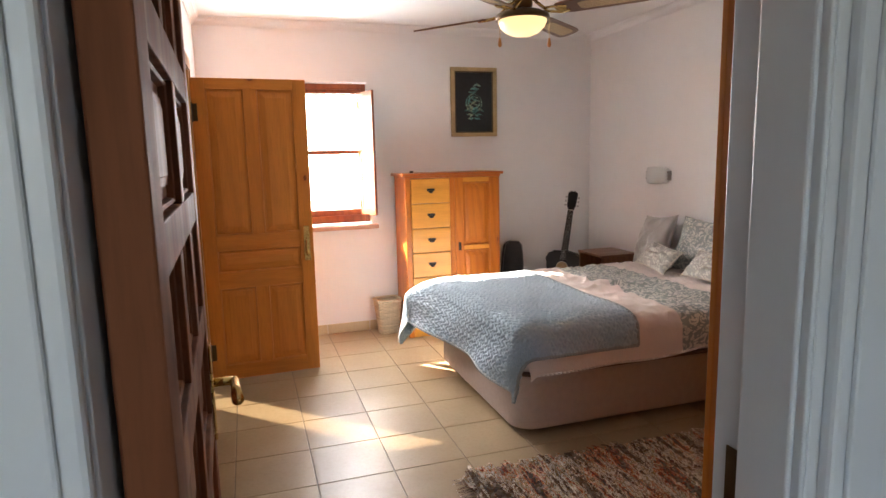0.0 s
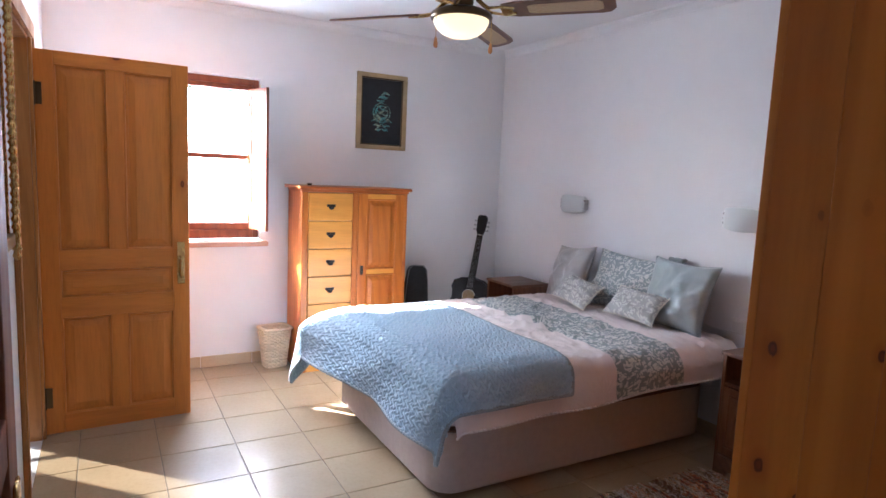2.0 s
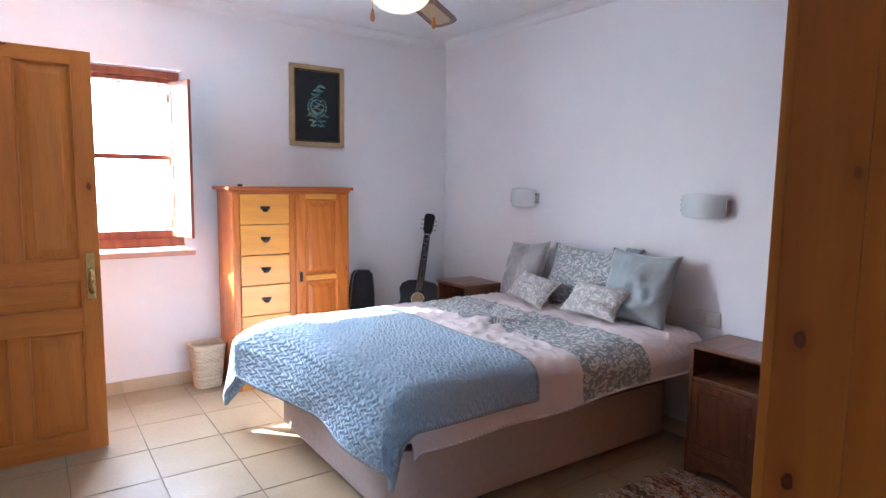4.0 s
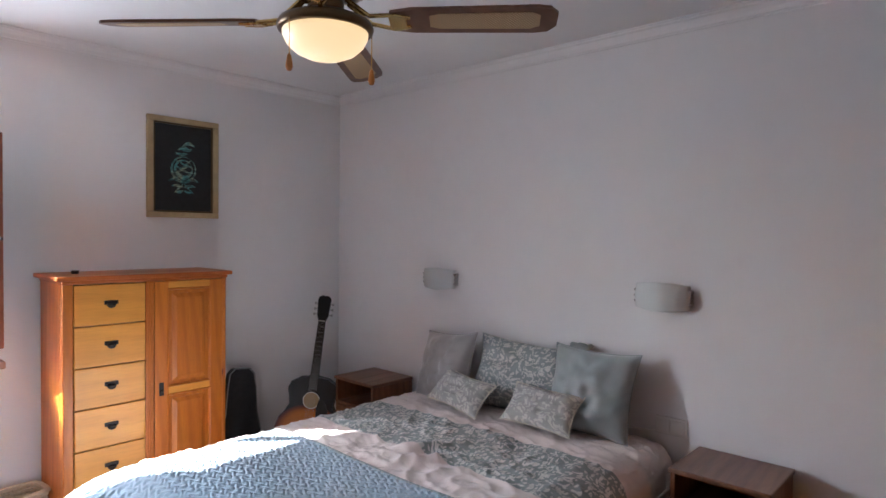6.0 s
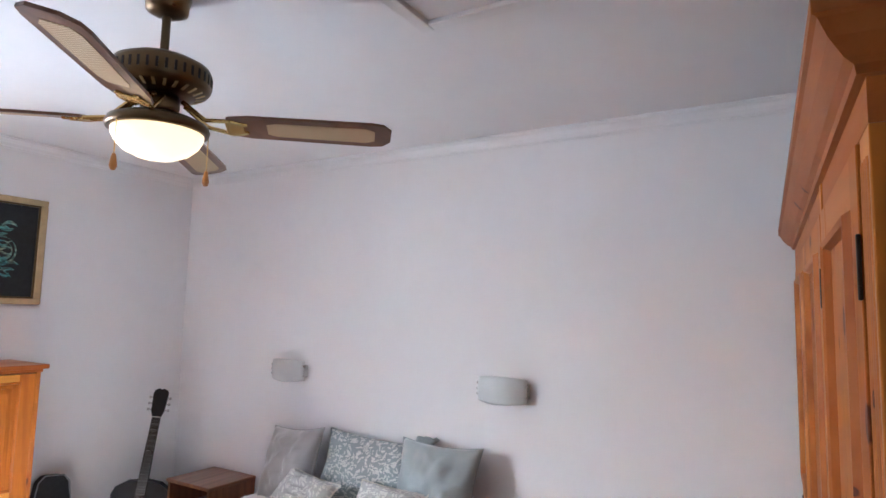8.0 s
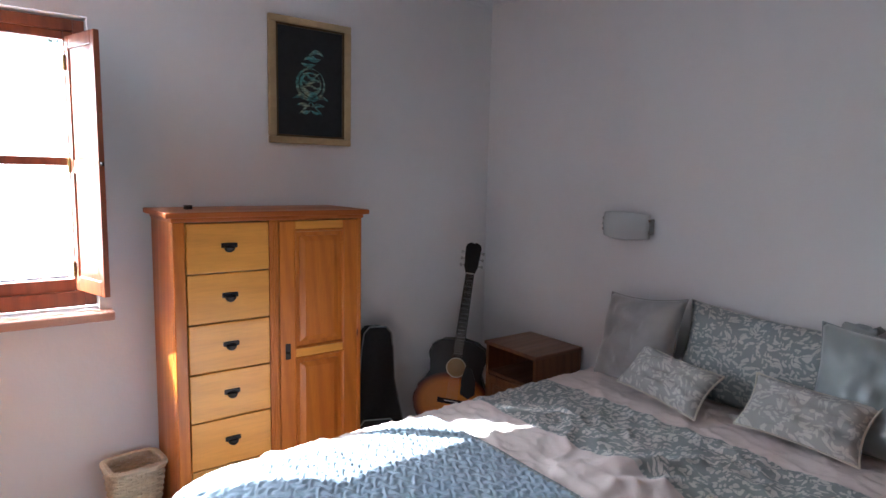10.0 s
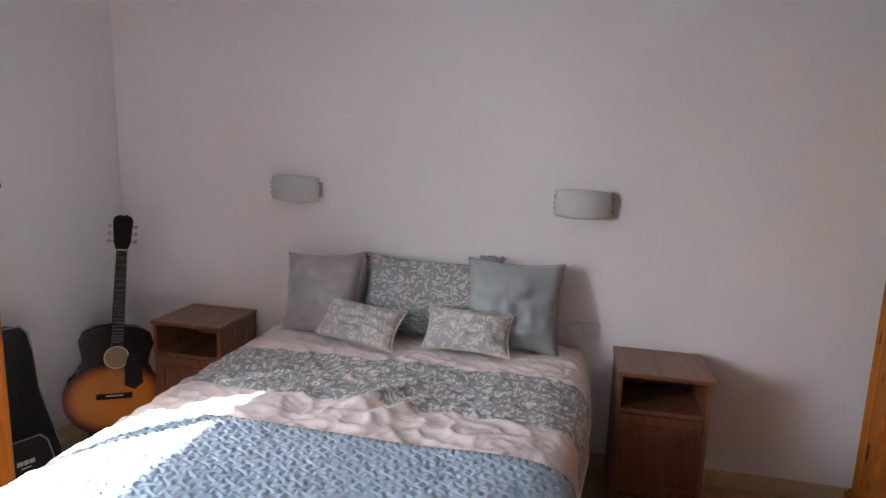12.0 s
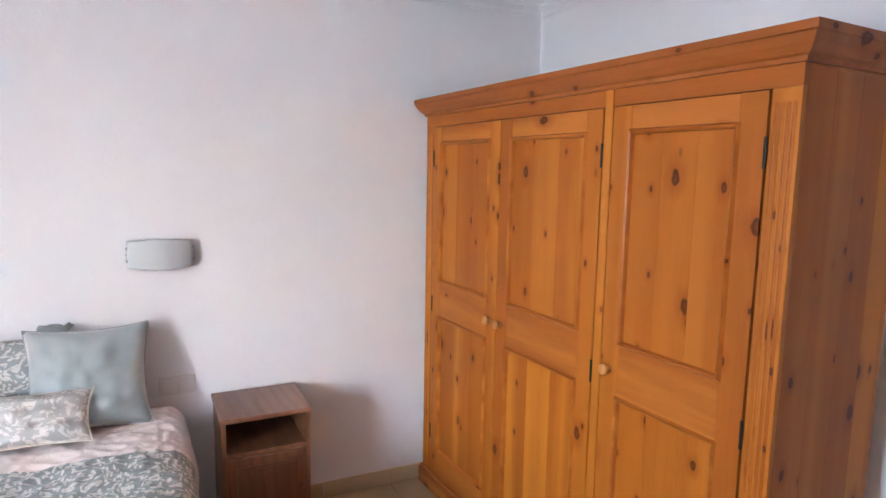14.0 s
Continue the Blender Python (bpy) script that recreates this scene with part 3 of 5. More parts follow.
for a in ((WIN[0], WIN[0] + 0.02, 0.942, 2.092), (WIN[0] + 0.02, 0.611, 2.045, 2.092), (WIN[0] + 0.02, 0.611, 0.942, 0.962)):
    part("frame_bar", B(a[0], a[1], YN + 0.045, YN + 0.105, a[2], a[3], bevel=0.004), REDWOOD, win)
bm = bmesh.new()
rod(bm, (0.632, YN + 0.035, 1.03), (0.632, YN + 0.035, 2.0), 0.005)
for zz in (1.05, 1.45, 1.62, 1.98):
    box(bm, 0.622, 0.642, YN + 0.028, YN + 0.046, zz - 0.015, zz + 0.015, bevel=0.003)
box(bm, 0.625, 0.639, YN - 0.005, YN + 0.035, 1.42, 1.50, bevel=0.004)
part("bolt", bm, BRASS, win, "long brass window bolt with a handle")
part("window_sill", B(WIN[0] - 0.03, WIN[1] + 0.045, YN - 0.075, YN + 0.05, 0.892, 0.929, bevel=0.008, seg=3), SILL, win, "terracotta-coloured stone sill")
# out of view; lets dimmed sun through the west doorway
window("window_2", "unseen side room window, its two panes darkened to dim the sun", -1.745, -1.105, 0.06, 2.39, YN + 0.12, glass=DIM_GLASS)


def shutter():
    s = thing("window_shutter", "red-brown wooden inner shutter, swung open beside the window", "shutter", pose(1.092, YN + 0.030, 0, 0, 0, -74))
    w, z0, z1 = 0.25, 1.015, 2.02
    for a in ((0, 0.03, z0, z1), (w - 0.03, w, z0, z1), (0.03, w - 0.03, z1 - 0.05, z1), (0.03, w - 0.03, z0, z0 + 0.06), (0.03, w - 0.03, 1.49, 1.54)):
        part("rail", B(a[0], a[1], 0, 0.022, a[2], a[3], bevel=0.003), REDWOOD, s)
    for z in ((z0 + 0.06, 1.49), (1.54, z1 - 0.05)):
        part("panel", moved(raised_panel(0.03, w - 0.03, z[0], z[1], 0.010, 0.025, 0.006), ID), REDWOOD, s)
    for z in (1.10, 1.52, 1.92):
        part("hinge", rod(bmesh.new(), (0.0, -0.004, z - 0.03), (0.0, -0.004, z + 0.03), 0.006, seg=8), BRASS, s, "small brass hinge")
    part("catch", B(w - 0.008, w + 0.016, 0.004, 0.014, 1.52, 1.535, bevel=0.002), IRON, s, "black catch")


shutter()

# entrance: white lining, architraves, stop and strike plate
fr = thing("door_frame", "white painted door frame of the entrance", "door frame", kind="structure")
part("lining", B(0.018, 0.036, 0.845, 1.002, 0, 2.06, bevel=0.003), WHITE, fr)
part("lining", B(0.81, 0.842, 0.845, 1.002, 0, 2.06, bevel=0.003), WHITE, fr)
part("lining", B(0.018, 0.842, 0.845, 1.002, 2.06, 2.09, bevel=0.003), WHITE, fr)
part("door_stop", B(0.797, 0.81, 0.86, 0.945, 0, 2.06, bevel=0.004), WHITE, fr)
part("door_stop", B(0.802, 0.81, 0.845, 0.86, 0, 2.06, bevel=0.003), WHITE, fr)
for x0, x1 in ((-0.06, 0.034), (0.826, 0.92)):
    bm = box(bmesh.new(), x0, x1, 0.825, 0.845, 0, 2.15, bevel=0.006)
    box(bm, x0 + 0.02, x1 - 0.02, 0.817, 0.825, 0, 2.13, bevel=0.004)
    part("architrave", bm, WHITE, fr)
part("architrave", B(-0.06, 0.92, 0.825, 0.845, 2.15, 2.22, bevel=0.006), WHITE, fr)
part("strike_plate", B(0.8065, 0.8095, 0.952, 0.974, 0.93, 1.05, bevel=0.001), BRONZE, fr, "worn brass strike plate")


def dark_door():
    """Panelled entrance door, swung open into the room; local x runs from the hinge, -y is the face seen."""
    d = thing("door_1", "dark-stained panelled wooden door standing open", "door", pose(0.042, 0.892, 0.012, 0, 0, 91.8), kind="structure")
    W, T, Z = 0.875, 0.046, 2.03
    rows = [(0.19 + 0.242 * k, 0.19 + 0.242 * k + 0.182, 2 if k % 2 else 3) for k in range(7)]
    s = 0.095
    part("stile", B(0, s, -T, 0, 0, Z, bevel=0.003), DARK, d)
    part("stile", B(W - s, W, -T, 0, 0, Z, bevel=0.003), DARK, d)
    zs = [0] + [v for r in rows for v in r[:2]] + [Z]
    for z0, z1 in zip(zs[::2], zs[1::2]):
        part("rail", B(s, W - s, -T + 0.001, -0.001, z0, z1, bevel=0.002), DARK, d)
    for z0, z1, n in rows:
        gap = 0.05
        pw = (W - 2 * s - gap * (n - 1)) / n
        for i in range(n):
            x0 = s + i * (pw + gap)
            if i:
                part("muntin", B(x0 - gap, x0, -T + 0.001, -0.001, z0, z1, bevel=0.002), DARK, d)
            part("panel", B(x0, x0 + pw, -T * 0.55, -T * 0.25, z0, z1), DARK, d)
            part("panel_field", raised_panel(x0 + 0.03, x0 + pw - 0.03, z0 + 0.03, z1 - 0.03, -T * 0.55, 0.012, 0.006), DARK, d)
            part("panel_moulding", moulding(x0 + 0.012, x0 + pw - 0.012, z0 + 0.012, z1 - 0.012, -T * 0.62, 0.012, 0.008), DARK, d)
    h = part("door_handle", B(W - 0.075, W - 0.035, -T - 0.006, -T, 0.84, 1.06, bevel=0.004), BRASS, d, "brass lever handle on a long plate")
    bm = rod(bmesh.new(), (W - 0.055, -T, 0.97), (W - 0.055, -T - 0.055, 0.97), 0.010)
    rod(bm, (W - 0.055, -T - 0.05, 0.97), (W - 0.16, -T - 0.055, 0.962), 0.010, 0.013)
    part("lever", bm, BRASS, h, smooth=True)
    bm = rod(bmesh.new(), (W + 0.001, -T / 2, 0.95), (W + 0.001, -T / 2, 1.10), 0.010, seg=8)
    part("latch_plate", bm, BRASS, d, "brass latch plate")
    for z in (0.22, 1.0, 1.80):
        part("hinge", rod(bmesh.new(), (-0.004, 0.004, z - 0.05), (-0.004, 0.004, z + 0.05), 0.008, seg=10), BRASS, d, "brass hinge")


dark_door()


def pine_door():
    d = thing("door_2", "honey pine panelled door standing open", "door", pose(-0.13, 4.515, 0.01, 0, 0, 2.5), kind="structure")
    W, T, Z = 0.715, 0.036, 1.995
    s, m0, m1 = 0.085, 0.318, 0.395
    part("stile", B(0, s, 0, T, 0, Z, bevel=0.003), PINE, d)
    part("stile", B(W - s, W, 0, T, 0, Z, bevel=0.003), PINE, d)
    for z0, z1 in ((0, 0.10), (0.63, 0.735), (0.885, 0.985), (1.93, Z)):
        part("rail", B(s, W - s, 0.001, T - 0.001, z0, z1, bevel=0.002), PINE_X, d)
    for z0, z1, cols in ((0.10, 0.63, 2), (0.735, 0.885, 1), (0.985, 1.93, 2)):
        spans = ((s, m0), (m1, W - s)) if cols == 2 else ((s, W - s),)
        if cols == 2:
            part("muntin", B(m0, m1, 0.001, T - 0.001, z0, z1, bevel=0.002), PINE, d)
        for x0, x1 in spans:
            part("panel", B(x0, x1, 0.0135, 0.026, z0, z1), PINE, d)
            part("panel_field", raised_panel(x0 + 0.022, x1 - 0.022, z0 + 0.022, z1 - 0.022, 0.0135, 0.030, 0.010), PINE if cols == 2 else PINE_X, d)
            part("panel_moulding", moulding(x0 + 0.010, x1 - 0.010, z0 + 0.010, z1 - 0.010, 0.006, 0.013, 0.008), PINE, d)
    bm = B(W - 0.065, W - 0.025, -0.006, 0, 0.78, 1.02, bevel=0.004)
    h = part("door_handle", bm, BRASS, d, "brass lever handle on a shaped plate")
    bm = rod(bmesh.new(), (W - 0.045, 0, 0.93), (W - 0.045, -0.05, 0.93), 0.009)
    rod(bm, (W - 0.045, -0.046, 0.93), (W - 0.045, -0.05, 0.82), 0.009, 0.011)
    part("lever", bm, BRASS, h, smooth=True)
    for z in (0.20, 1.78):
        bm = B(0.006, 0.034, -0.003, 0.0, z - 0.055, z + 0.055, bevel=0.001)
        rod(bm, (0.0, -0.006, z - 0.06), (0.0, -0.006, z + 0.06), 0.007, seg=8)
        part("hinge", bm, BRONZE, d, "dark metal hinge")
    c = thing("trim", "honey pine casing round the side doorway", "door casing", kind="structure")
    for y0, y1, z0, z1 in ((3.67, 3.75, 0, 2.05), (4.48, 4.56, 0, 2.05), (3.67, 4.56, 2.05, 2.125)):
        bm = box(bmesh.new(), XW, XW + 0.016, y0, y1, z0, z1, bevel=0.004)
        box(bm, XW + 0.016, XW + 0.024, y0 + (0 if y0 < 4 or z0 else 0.05), y1 - (0.05 if z0 == 0 and y0 < 4 else 0), z0, z1, bevel=0.003)
        part("casing_board", bm, CASING, c)
    for y0, y1 in ((3.73, 3.752), (4.478, 4.50)):
        part("lining", B(XW - 0.13, XW - 0.001, y0, y1, 0, 2.055), CASING, c)
    part("lining", B(XW - 0.13, XW - 0.001, 3.752, 4.478, 2.04, 2.06), CASING, c)


pine_door()


# ---- bed ----
def rounded_slab(x0, x1, y0, y1, z0, z1, r, lip=0.03):
    bm = bmesh.new()
    pts = []
    for cx, cy, a0 in ((x1 - r, y1 - r, 0), (x0 + r, y1 - r, 90), (x0 + r, y0 + r, 180), (x1 - r, y0 + r, 270)):
        for i in range(9):
            a = radians(a0 + i * 90 / 8)
            pts.append((cx + r * math.cos(a), cy + r * math.sin(a), cx, cy))
    rings = []
    n = 5
    prof = [(lip * (1 - math.sin(radians(90 * i / n))), z0 + lip * (1 - math.cos(radians(90 * i / n)))) for i in range(n + 1)]
    prof += [(lip * (1 - math.cos(radians(90 * i / n))), z1 - lip * (1 - math.sin(radians(90 * i / n)))) for i in range(n + 1)]
    for inset, z in prof:
        ring = []
        for x, y, cx, cy in pts:
            d = Vector((x - cx, y - cy))
            k = (d.length - inset) / d.length
            ring.append(bm.verts.new((cx + d.x * k, cy + d.y * k, z)))
        rings.append(ring)
    m = len(pts)
    for a, b in zip(rings, rings[1:]):
        for i in range(m):
            bm.faces.new((a[i], a[(i + 1) % m], b[(i + 1) % m], b[i]))
    bm.faces.new(rings[0][::-1])
    bm.faces.new(rings[-1])
    return bm


BX0, BX1, BY0, BY1, TOP = 1.43, 3.235, 3.045, 4.40, 0.615
bed = thing("bed", "double divan bed with a beige fabric base and white mattress", "bed")
part("base", rounded_slab(BX0, BX1, BY0, BY1, 0.035, 0.335, 0.13, 0.018), BASEFAB, bed, "beige fabric divan base", True)
part("mattress", rounded_slab(BX0 + 0.01, BX1, BY0 + 0.01, BY1 - 0.01, 0.338, 0.60, 0.13, 0.05), SHEET, bed, "thick white mattress", True)
part("seam", rounded_slab(BX0 + 0.004, BX1 - 0.004, BY0 + 0.002, BY1 - 0.002, 0.328, 0.3385, 0.13, 0.003), plain("brown_seam_cord", (0.16, 0.10, 0.07), 0.9), bed, "brown cord between base and mattress")
for x in (1.62, 3.08):
    for y in (3.2, 4.3):
        part("foot", rod(bmesh.new(), (x, y, 0), (x, y, 0.037), 0.03, 0.035), RUBBER, bed)


def drape(d, r, flare):
    """How far out and down cloth lies, d metres of cloth past an edge of radius r."""
    if d <= 0:
        return d, 0.0
    q = r * math.pi / 2
    if d < q:
        return r * math.sin(d / r), r * (1 - math.cos(d / r))
    return r + flare * (d - q), r + (d - q) * math.sqrt(1 - flare * flare)


def over_bed(u, v, x_foot, y_s, y_n, top, r, flare, amp):
    """A point of cloth at plan place (u, v), laid over the bed and hanging past its edges."""
    du = max(0.0, x_foot - u)
    dv = max(0.0, y_s - v, v - y_n)
    side = -1 if v < (y_s + y_n) / 2 else 1
    bx, by = max(u, x_foot), min(max(v, y_s), y_n)
    L = math.hypot(du, dv)
    soft = noise.noise((u * 2.3, v * 2.3, 3.1)) + 0.5 * noise.noise((u * 6, v * 6, 7.7))
    if L == 0:
        e = min(u - x_foot + 0.02, v - y_s + 0.02, y_n - v + 0.02, 0.12) / 0.12
        return Vector((u, v, top + amp * soft * 0.8 - 0.012 * (1 - e) ** 2))
    fl = flare + 0.10 * math.sin(9 * (u + v)) * min(1, L * 4)
    out, down = drape(L, r, fl)
    out += 0.012 * soft * min(1, L * 5)
    return Vector((bx - out * du / L, by + side * out * dv / L, top - down + amp * soft * 0.4 - 0.012))


def duvet_point(u, v):
    k = min(1.0, max(0.0, (u - 2.10) / 0.45))
    k = k * k * (3 - 2 * k)
    p = over_bed(u, v, 1.50, 3.02 - 0.045 * k, 4.35, TOP + 0.012, 0.075 + 0.035 * k, 0.06, 0.012)
    if p.z > 0.5:
        # a rucked fold running across the middle
        w = (v - 3.62) + 0.55 * (u - 2.36)
        p.z += 0.036 * math.exp(-(w / 0.050) ** 2) * math.exp(-((u - 2.36) / 0.22) ** 2)
        p.z += 0.020 * math.exp(-((w + 0.12) / 0.04) ** 2) * math.exp(-((u - 2.26) / 0.14) ** 2)
        p.z += 0.006 * math.sin(34 * w + 5 * u + 2 * noise.noise((u * 5, v * 5, 4.0))) * math.exp(-((u - 2.22) / 0.18) ** 2) * math.exp(-((v - 3.55) / 0.35) ** 2)
        p.z += 0.008 * noise.noise((u * 9, v * 5, 1.0)) + 0.012 * (1 - abs(noise.noise((u * 11 + v * 4, v * 8 - u * 6, 2.0)))) ** 4 + 0.005 * (1 - abs(noise.noise((u * 22 + v * 6, v * 15 - u * 9, 5.0)))) ** 4
    return p


duvet = cloth("duvet", duvet_point, (1.36, 3.225), (2.745, 4.66), 190, 200, DUVET, None, thick=0.02)
bm = bmesh.new()
edge = [duvet_point(1.36 + 1.865 * k / 80, 2.745) for k in range(81)]
for q, w in zip(edge, edge[1:]):
    rod(bm, q, w, 0.006, seg=6)
part("hem", bm, SHEET, duvet, "stitched cream hem", True)
tagged(duvet, "rumpled cream duvet cover with a grey leaf-print band across it", "duvet")


def quilt_point(u, v):
    p = over_bed(u, v, BX0 + 0.03, 3.005, 4.28, TOP + 0.032, 0.085, 0.10, 0.012)
    # the stiff north corner of the foot stands off in a fold
    hang = math.hypot(max(0.0, BX0 + 0.03 - u), max(0.0, v - 4.28))
    if hang > 0:
        k = min(1.0, hang / 0.22) * min(1.0, max(0.0, (v - 3.85) / 0.5)) * min(1.0, max(0.0, (2.0 - u) / 0.6))
        k = k * k * (3 - 2 * k)
        p += Vector((-0.17, 0.12, 0.02)) * k
    return p


def stitched(u, v):
    """The quilted relief: wandering, interlocking ribs."""
    bend = 0.42 * math.sin(2 * math.pi * v / 0.054 + 1.2 * math.sin(2 * math.pi * u / 0.049)) + 0.55 * noise.noise((u * 9, v * 9, 0.3))
    r = 0.5 + 0.5 * math.cos(2 * math.pi * (u / 0.030 + bend))
    return r ** 0.6


def quilt_surface(u, v):
    p = quilt_point(u, v)
    e = 0.004
    n = (quilt_point(u + e, v) - p).cross(quilt_point(u, v + e) - p)
    if n.length < 1e-9:
        return p
    return p + n.normalized() * 0.0078 * stitched(u, v)


quilt = cloth("quilted_throw", quilt_surface, (1.075, 2.065), (2.80, 4.73), 270, 470, QUILT, None, thick=0.016)
bm = bmesh.new()
loop = [(1.075 + 0.99 * k / 60, 2.80) for k in range(60)] + [(2.065, 2.80 + 1.93 * k / 90) for k in range(90)] + [(2.065 - 0.99 * k / 60, 4.73) for k in range(60)] + [(1.075, 4.73 - 1.93 * k / 90) for k in range(90)]
edge = [quilt_point(*q) for q in loop]
for q, w in zip(edge, edge[1:] + edge[:1]):
    rod(bm, q, w, 0.010, seg=6)
part("binding", bm, QUILT_BACK, quilt, "plain grey-blue edge binding", True)
tagged(quilt, "blue-grey quilted bedspread hanging over the bed's foot", "bedspread")


def pillow(name, label, w, h, t, material, m, trim=None, bag=0.0, seed=0.0):
    """A stuffed case: local x across, z up, -y its front, standing on z = 0."""
    bm = bmesh.new()
    uv = bm.loops.layers.uv.new("UVMap")
    n = 26
    for sgn in (-1, 1):
        g = []
        for i in range(n + 1):
            row = []
            for j in range(n + 1):
                a, b = 2 * i / n - 1, 2 * j / n - 1
                fill = max(0.0, (1 - abs(a) ** 2.6)) ** 0.55 * max(0.0, (1 - abs(b) ** 2.6)) ** 0.55
                k = 0.10
                x = a * w / 2 * (1 - k * (1 - b * b))
                z = h / 2 + b * h / 2 * (1 - k * (1 - a * a)) - bag * fill * h
                wr = noise.noise((a * 2.4 + seed, b * 2.4, sgn * 3.0)) * 0.030 + noise.noise((a * 6 + seed, b * 6, sgn)) * 0.010
                y = sgn * (t / 2 * fill + wr * fill)
                row.append(bm.verts.new((x, y, z)))
            g.append(row)
        for i in range(n):
            for j in range(n):
                f = bm.faces.new((g[i][j], g[i + 1][j], g[i + 1][j + 1], g[i][j + 1]))
                f.smooth = True
                for lp, (p, q) in zip(f.loops, ((i, j), (i + 1, j), (i + 1, j + 1), (i, j + 1))):
                    lp[uv].uv = (p / n * w + seed, q / n * h)
    bmesh.ops.remove_doubles(bm, verts=bm.verts, dist=1e-4)
    ob = thing(name, label, "pillow", m, "pillows on the bed")
    part("cover", bm, material, ob)
    bm = bmesh.new()
    prev = None
    cs = []
    for k in range(97):
        s = (k % 96) / 24
        e, f = int(s), (s % 1) * 2 - 1
        a, b = ((f, -1), (1, f), (-f, 1), (-1, -f))[e]
        cs.append(Vector((a * w / 2 * (1 - 0.10 * (1 - b * b)), 0, h / 2 + b * h / 2 * (1 - 0.10 * (1 - a * a)))))
    for p, q in zip(cs, cs[1:]):
        rod(bm, p, q, 0.004 if trim else 0.0025, seg=6)
    part("piping", bm, trim or material, ob)
    return ob


PZ = TOP + 0.02
pillow("pillow", "plain grey satin cushion leaning on the wall", 0.42, 0.405, 0.16, SATIN_WARM, pose(3.0, 4.125, PZ - 0.01, -20, -5.5, -96), seed=1.0)
big = pillow("pillow", "grey leaf-print pillow leaning on the wall", 0.68, 0.395, 0.16, PILLOW_LEAF, pose(3.075, 3.645, PZ - 0.005, -20, 1.5, -90), seed=2.0)
pillow("pillow", "plain blue-grey satin cushion leaning on a pillow", 0.44, 0.42, 0.16, SATIN, pose(3.03, 3.222, PZ - 0.005, -19, 1, -86), seed=3.0)
pillow("pillow", "small pale leaf-print cushion with a fringed edge", 0.39, 0.20, 0.11, PILLOW_PALE, pose(2.85, 3.90, PZ + 0.03, -43, 4, -98), IVORY, seed=4.0)
pillow("pillow", "small pale leaf-print cushion with a fringed edge", 0.39, 0.21, 0.11, PILLOW_PALE, pose(2.88, 3.40, PZ + 0.03, -41, 1, -90), IVORY, seed=6.0)

# the gathered corner of the large pillow
bm = bmesh.new()
bmesh.ops.create_icosphere(bm, subdivisions=3, radius=1.0)
for q in bm.verts:
    n = noise.noise(q.co * 2.1 + Vector((4.0, 0, 0)))
    q.co = Vector((0.285 + q.co.x * 0.060 * (1 + 0.5 * n), 0.004 + q.co.y * 0.026, 0.400 + q.co.z * 0.026 * (1 + 1.4 * n) + 0.035 * max(0.0, q.co.x) ** 3))
part("gathered_corner", bm, PILLOW_LEAF, big, "rumpled gathered corner", True)


# ---- nightstands ----
def nightstand(m, label):
    """Local x across the front, y from the front back."""
    n = thing("nightstand", label, "nightstand", m, "nightstands beside the bed")
    W, D, Z, t = 0.365, 0.335, 0.645, 0.017
    part("top", B(-W / 2 - 0.008, W / 2 + 0.008, -0.012, D, Z - 0.02, Z, bevel=0.005), NIGHT, n)
    part("side_panel", B(-W / 2, -W / 2 + t, 0, D, 0, Z - 0.02), NIGHT_Z, n)
    part("side_panel", B(W / 2 - t, W / 2, 0, D, 0, Z - 0.02), NIGHT_Z, n)
    part("back_panel", B(-W / 2 + t, W / 2 - t, D - 0.01, D, 0.05, Z - 0.02), NIGHT_Z, n)
    part("shelf", B(-W / 2 + t, W / 2 - t, 0.004, D - 0.01, 0.468, 0.486, bevel=0.002), NIGHT, n)
    part("bottom_panel", B(-W / 2 + t, W / 2 - t, 0.01, D - 0.01, 0.095, 0.110), NIGHT, n)
    d = part("door", B(-W / 2 + t + 0.002, W / 2 - t - 0.002, -0.002, 0.016, 0.112, 0.464, bevel=0.003), NIGHT_Z, n)
    part("panel_field", raised_panel(-W / 2 + 0.065, W / 2 - 0.065, 0.165, 0.41, -0.002, 0.022, 0.006), NIGHT_Z, d)
    part("panel_moulding", moulding(-W / 2 + 0.06, W / 2 - 0.06, 0.16, 0.415, -0.003, 0.010, 0.005), NIGHT_Z, d)
    part("knob", lathe(bmesh.new(), [(0.004, 0), (0.005, 0.010), (0.012, 0.016), (0.010, 0.024), (0.0, 0.027)], pose(W / 2 - 0.04, -0.002, 0.30, 90), 14), NIGHT_Z, d, "small turned knob", True)
    pts = [(-W / 2 + t, 0.10), (-W / 2 + t, 0.0), (-0.11, 0.0), (-0.10, 0.028), (-0.05, 0.040), (0, 0.050), (0.05, 0.040), (0.10, 0.028), (0.11, 0.0), (W / 2 - t, 0.0), (W / 2 - t, 0.10)]
    part("apron", prism(bmesh.new(), pts, -0.006, 0.012), NIGHT, n, "cut-out base board")


nightstand(pose(2.915, 2.572, 0, 0, 0, -90), "brown wooden nightstand with an open shelf and small door")
nightstand(pose(2.915, 4.775, 0, 0, 0, -90), "brown wooden nightstand in the corner by the guitar")


